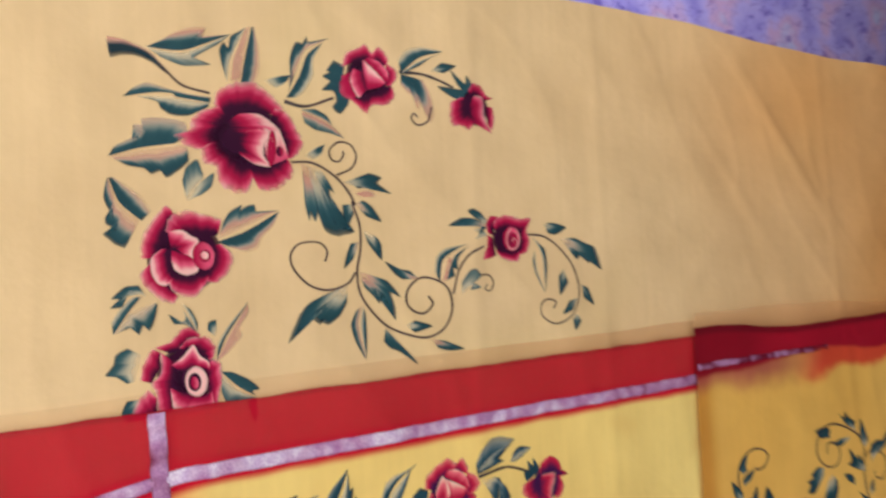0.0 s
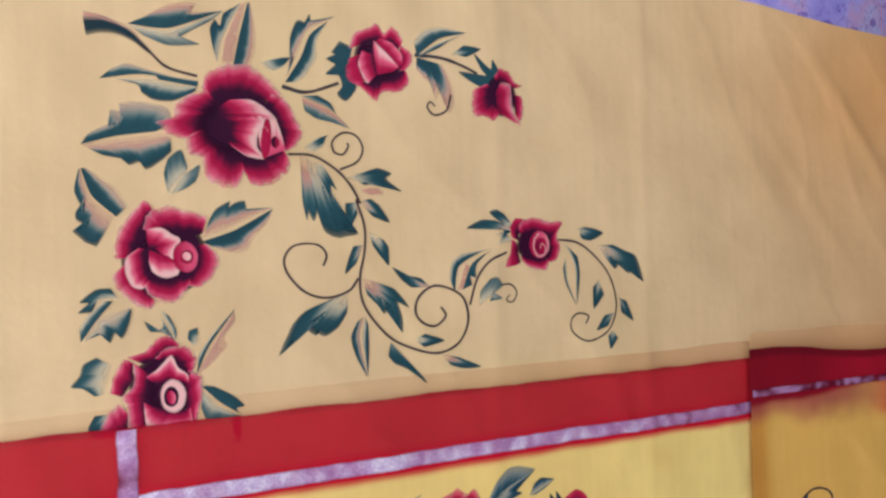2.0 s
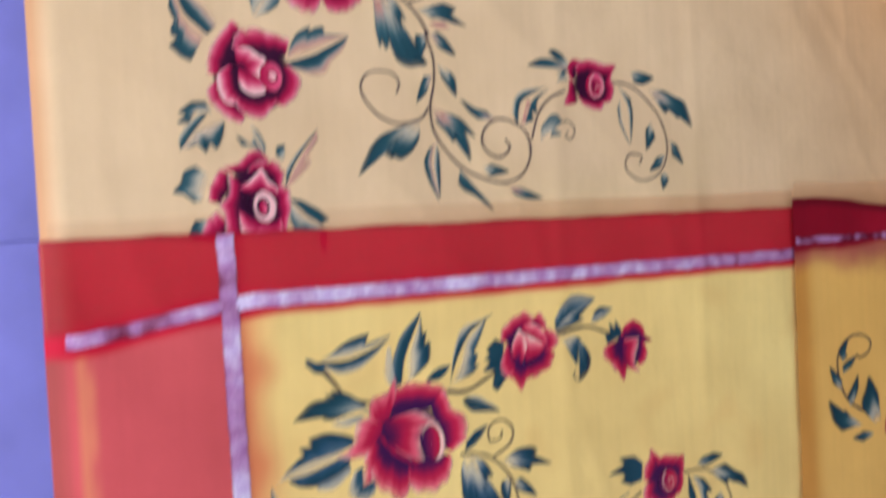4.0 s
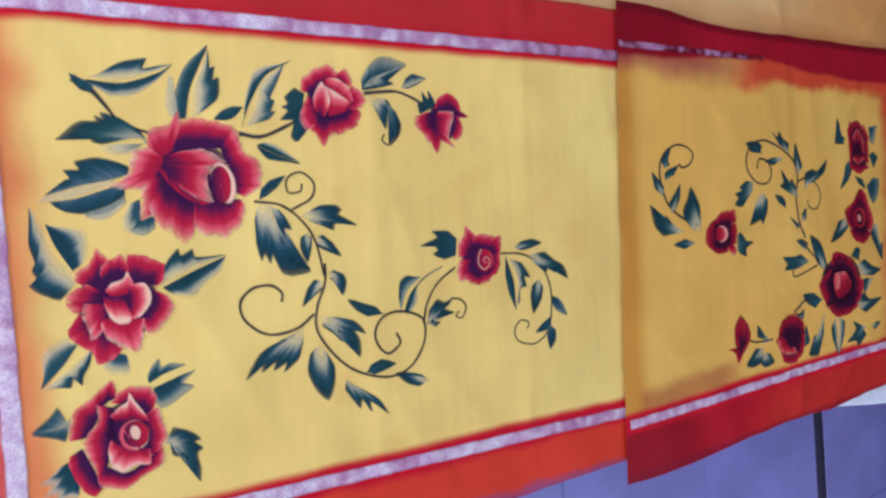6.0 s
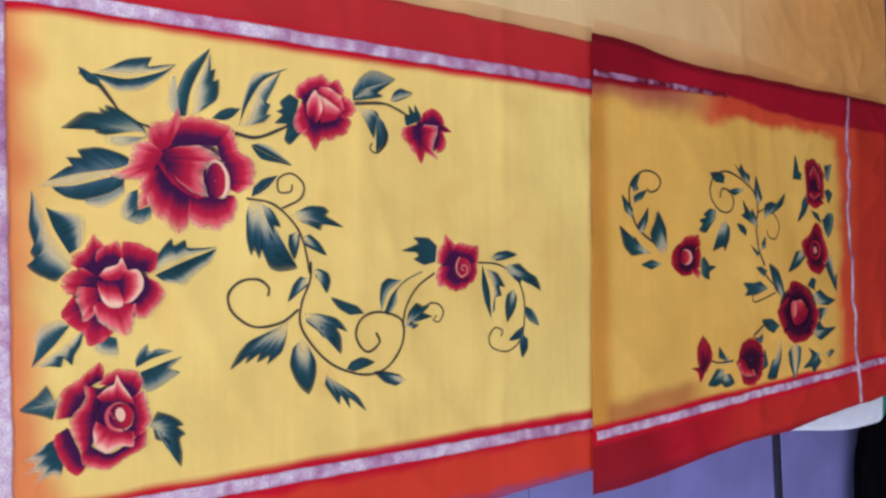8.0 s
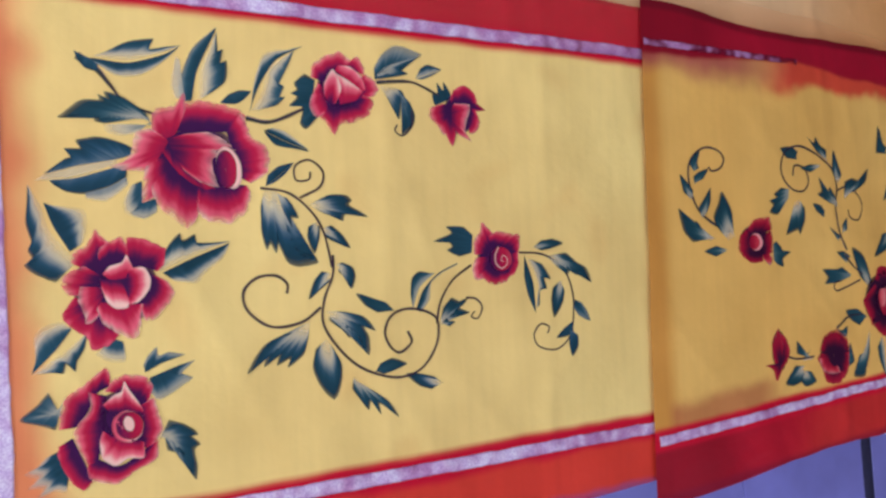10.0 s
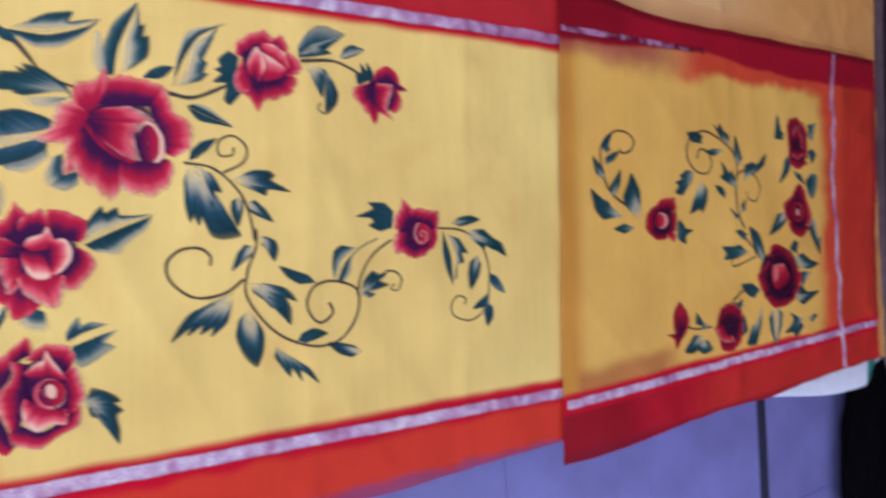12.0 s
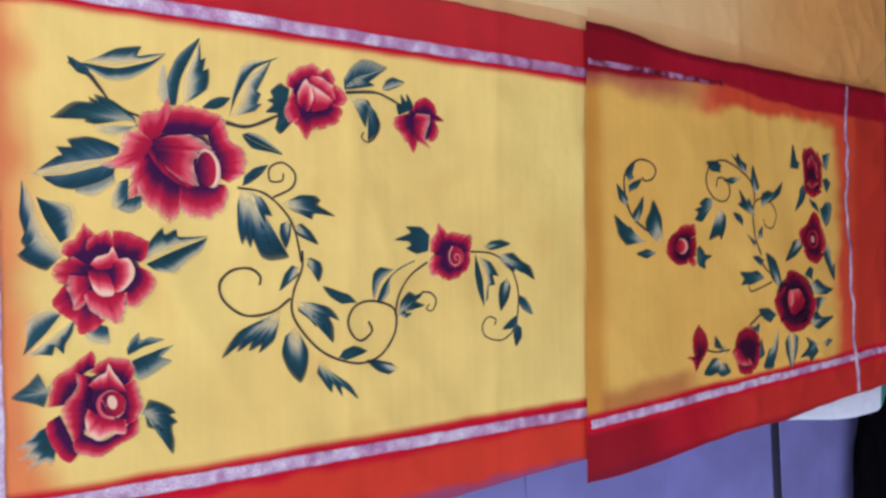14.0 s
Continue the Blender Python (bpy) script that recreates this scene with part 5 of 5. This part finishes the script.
blade(FOLD_PAINT, 0.661, -0.356, (0, 0, -6, 5), (-45, 14, -90, 36, -74, 47, -82, 84, -57, 54, -46, 43, -38, 57, -12, 27), 0, 1.1)
blade(FOLD_PAINT, 0.6, -0.385, (0, 0, -6, 5), (-36, 20, -50, 41, -20, 37, -3, 21), .90, 1)
blade(FOLD_PAINT, 0.458, -0.307, (0, 0, -2, -23), (-28, 5, -55, -13, -45, -21, -72, -30, -59, -41, -74, -59, -44, -66, -22, -45), .50, 1.05)
blade(FOLD_PAINT, 0.497, -0.334, (0, 0, -20, -8), (22, -24, 20, -57, -1, -92, -9, -79, -54, -92, -27, -61), .10, 1.1)
blade(FOLD_PAINT, 0.648, -0.45, (0, 0, -5, 6), (-37, 45, -3, 24, 14, 17), .50, 1)
blade(FOLD_PAINT, 0.665, -0.428, (0, 0, 5, 5), (2, 26, 27, 45, 22, 12), .20, .95)
blade(FOLD_PAINT, 0.686, -0.511, (0, 0, -6, 5), (-48, 35, -18, 37, 11, 23), .50, 1)
blade(FOLD_PAINT, 0.781, -0.583, (0, 0, -9, 6), (-48, 38, -78, 115, -34, 99, -10, 64, 6, 19), .15, 1.05)
blade(FOLD_PAINT, 0.698, -0.54, (0, 0, -5, -5), (-37, 23, -65, 18, -117, 19, -98, -2, -109, -20, -50, -18), .60, 1)
blade(FOLD_PAINT, 0.759, -0.659, (0, 0, -9, -5), (-39, 24, -90, 23, -67, -6, -32, -23), .80, 1)
blade(FOLD_PAINT, 0.897, -0.2, (0, 0, -10, 3), (-50, 1, -36, 79, -16, 32, 3, 18), .90, 1)
blade(FOLD_PAINT, 1.03, -0.136, (0, 0, 0, -11), (1, -50, 28, -60, 44, -1), .95, .50)
blade(FOLD_PAINT, 1.025, -0.233, (0, 0, 7, -4), (27, 12, 51, -7, 21, -41), .90, .80)
blade(FOLD_PAINT, 0.92, -0.242, (0, 0, -6, -6), (-25, -25, -31, -53, -52, -95, -8, -66, 14, -33), .70, 1)
blade(FOLD_PAINT, 0.944, -0.291, (0, 0, 6, -5), (17, -29, 60, -48, 39, -15), .90, 1)
blade(FOLD_PAINT, 1.007, -0.318, (0, 0, 7, -9), (7, -37, 38, -67, 65, -36, 67, 11, 33, 16), 1, .60)
blade(FOLD_PAINT, 0.902, -0.421, (0, 0, -10, -11), (-51, -10, -72, -37, -98, -74, -40, -58, 0, -29), .10, 1.05)
blade(FOLD_PAINT, 1.057, -0.443, (0, 0, 25, -72), (-40, -33, -9, -71, 33, -123, 39, -62), .30, 1.05)
blade(FOLD_PAINT, 0.959, -0.561, (0, 0, -10, 8), (-52, 21, -27, 47, -1, 39), .90, 1)
blade(FOLD_PAINT, 0.933, -0.571, (0, 0, 20, -32), (49, 17, 99, -9, 147, -23, 100, -39), .20, 1.05)
blade(FOLD_PAINT, 0.967, -0.615, (0, 0, 7, -39), (69, -2, 50, -20, 17, -48), .95, .20)
blade(FOLD_PAINT, 0.923, -0.691, (0, 0, 13, -8), (45, 12, 54, 35, 85, 10, 156, 8, 112, -14, 62, -32), 0, 1.1)
blade(FOLD_PAINT, 0.99, -0.773, (0, 0, -37, 17), (-82, 35, -65, 5, -112, -30, -68, -31, -51, -49, -10, -18), .40, 1.05)
blade(FOLD_PAINT, 0.826, -0.716, (0, 0, 12, -110), (-29, -34, -19, -70, 9, -121), .20, 1.05)
blade(FOLD_PAINT, 0.836, -0.717, (0, 0, 2, -109), (34, -20, 23, -73, 2, -120), .10, .80)
blade(FOLD_PAINT, 0.769, -0.695, (0, 0, -32, -63), (-5, -61, -22, -104, -30, -129, -77, -122, -52, -67), .10, 1.05)
blade(FOLD_PAINT, 1.003, -0.765, (0, 0, 6, -4), (33, 9, 64, 3, 27, -17), .20, .85)
blade(FOLD_PAINT, 0.671, -0.749, (0, 0, -5, -34), (8, 27, 20, -2, 26, -28, 1, -40), .70, 1)
blade(FOLD_PAINT, 0.648, -0.707, (0, 0, 11, 0), (-29, 34, -6, 18, 24, 28, 19, 1), .60, .90)
blade(FOLD_PAINT, 0.531, -0.756, (0, 0, -54, 0), (-73, 22, -68, 55, -42, 28, -29, 19, 0, 38), .10, 1.05)
blade(FOLD_PAINT, 0.492, -0.769, (0, 0, -10, -6), (-41, 5, -85, -35, -52, -46, -2, -34), .20, 1.05)
blade(FOLD_PAINT, 0.477, -0.779, (0, 0, 8, -6), (39, -7, 56, -35, 14, -44, -7, -31), 0, .95)
stem(FOLD_PAINT, "vine", 0.008, 0.006, (0.238, -0.413), (0.180, -0.391), (0.133, -0.356), (0.111, -0.303), (0.110, -0.255), (0.133, -0.224), (0.171, -0.207), (0.211, -0.214), (0.229, -0.234), (0.216, -0.256), (0.189, -0.264), (0.176, -0.255))
stem(FOLD_PAINT, "vine", 0.008, 0.006, (0.683, -0.472), (0.654, -0.423), (0.643, -0.355), (0.657, -0.299), (0.646, -0.258), (0.615, -0.232), (0.560, -0.205), (0.506, -0.192), (0.455, -0.207), (0.432, -0.241), (0.440, -0.279), (0.475, -0.308), (0.517, -0.310), (0.538, -0.283), (0.522, -0.250), (0.486, -0.245), (0.475, -0.271))
stem(FOLD_PAINT, "tendril", 0.006, 0.005, (0.654, -0.310), (0.700, -0.298), (0.747, -0.318), (0.765, -0.353), (0.741, -0.389), (0.706, -0.382), (0.700, -0.361))
stem(FOLD_PAINT, "stalk", 0.009, 0.006, (0.672, -0.484), (0.707, -0.516), (0.748, -0.542))
stem(FOLD_PAINT, "tendril", 0.006, 0.005, (0.736, -0.556), (0.672, -0.574), (0.632, -0.580), (0.625, -0.562), (0.649, -0.553))
stem(FOLD_PAINT, "stalk", 0.008, 0.006, (0.627, -0.679), (0.684, -0.653), (0.742, -0.651))
stem(FOLD_PAINT, "stalk", 0.007, 0.006, (0.400, -0.728), (0.456, -0.747), (0.529, -0.748))
bloom = rose(FOLD_PAINT, 0.323, -0.438, 52, 41, "scarlet")
petal(bloom, (-17, 16, 35, 19), (-24, 34, 3, 54, 59, 59, 67, 29), .10, .75)
petal(bloom, (23, 5, 24, -38), (62, 29, 65, -3, 61, -32), .10, .65)
petal(bloom, (-19, 13, -19, -26), (-29, 33, -54, 12, -61, -19, -47, -37), .15, .65)
petal(bloom, (-19, -25, 24, -31), (-47, -37, -14, -55, 25, -52), .05, .55)
petal(bloom, (24, -35, 39, -35), (27, -47, 49, -63, 61, -48, 48, -32), .40, 1)
cup(bloom, (2, -3), (24, 0), (0, 22), .90, 1)
cup(bloom, (-5, -3), (19, 0), (0, 19), .30, .75)
bloom = rose(FOLD_PAINT, 0.968, -0.209, 50, 68, "scarlet")
petal(bloom, (-11, 42, -15, -46), (-41, 79, -56, 52, -51, -12, -47, -66), .05, .60)
petal(bloom, (-11, 38, 16, 40), (-44, 73, 2, 85, 32, 67), .05, .65)
petal(bloom, (16, 29, 17, -45), (38, 77, 59, 32, 58, -47), .10, .65)
petal(bloom, (-15, -39, 31, -37), (-44, -62, 2, -81, 54, -62), .05, .60)
petal(bloom, (-13, -6, 7, -8), (-30, 30, -1, 59, 26, 33, 33, -18), 0, .85)
petal(bloom, (-19, -19, 27, -22), (-32, -38, -2, -51, 34, -35), .20, 1)
bloom = rose(FOLD_PAINT, 0.963, -0.425, 57, 60, "scarlet")
petal(bloom, (-14, 26, 19, 26), (-34, 48, 4, 89, 38, 68, 52, 38), .10, .50)
petal(bloom, (-27, 22, -26, -25), (-34, 51, -75, 25, -67, -14, -48, -36), .05, .62)
petal(bloom, (22, 30, 23, -33), (38, 64, 69, 23, 87, -14, 67, -46), .10, .85)
petal(bloom, (-19, -29, 33, -33), (-58, -36, -31, -69, 18, -81, 64, -52), .05, .55)
cup(bloom, (-4, 0), (40, 1), (0, 34), .30, .70)
cup(bloom, (0, 0), (23, 1), (-1, 23), 0, .20)
cup(bloom, (-3, -1), (13, 0), (-1, 12), .80, 1)
bloom = rose(FOLD_PAINT, 0.855, -0.619, 103, 85, "scarlet")
petal(bloom, (-22, 45, 53, 25), (-53, 62, -35, 96, 30, 82, 72, 44, 82, 11), .02, .55)
petal(bloom, (-46, 23, -39, -45), (-53, 48, -109, 4, -87, -39, -75, -68), .02, .58)
petal(bloom, (-20, -50, 55, -53), (-69, -66, -28, -99, 34, -98, 84, -77), 0, .52)
petal(bloom, (53, 19, 48, -53), (76, 24, 115, -5, 109, -42, 81, -71), 0, .60)
cup(bloom, (3, -4), (70, -7), (-1, 61), 0, .05)
petal(bloom, (42, -27, -2, -47), (51, -2, 18, 35, -28, 29, -39, -8, -24, -39), .25, .78)
cup(bloom, (-25, 8), (16, -1), (0, 27), .70, .90)
bloom = rose(FOLD_PAINT, 0.61, -0.753, 60, 62, "scarlet")
petal(bloom, (-33, 7, 44, 1), (-58, 19, -42, 53, 12, 68, 57, 42, 67, 0), .02, .62)
petal(bloom, (27, 6, 9, -37), (64, 3, 59, -39, 34, -66), 0, .60)
petal(bloom, (-22, 1, -17, -8), (-55, 12, -71, -3, -49, -32), .20, .75)
petal(bloom, (-22, -27, 6, -30), (-51, -30, -35, -67, 15, -76, 37, -54), .05, .60)
petal(bloom, (-33, 0, -5, -32), (-63, -2, -43, -41, 17, -49, 11, -27), .35, 1.05)
bloom = rose(FOLD_PAINT, 0.393, -0.721, 27, 52, "scarlet")
petal(bloom, (0, -16, 5, -28), (2, 50, 27, 30, 40, -3, 23, -34, 3, -43), .05, .55)
petal(bloom, (-5, -16, -2, -27), (-18, 44, -27, 18, -24, -14, -17, -32), .20, .62)
petal(bloom, (-4, -32, 8, -33), (-18, 38, 1, 58, 15, 15), .10, .70)
petal(bloom, (-7, -31, 3, -32), (-55, -31, -28, -44, -16, -74, 6, -47), .10, .60)
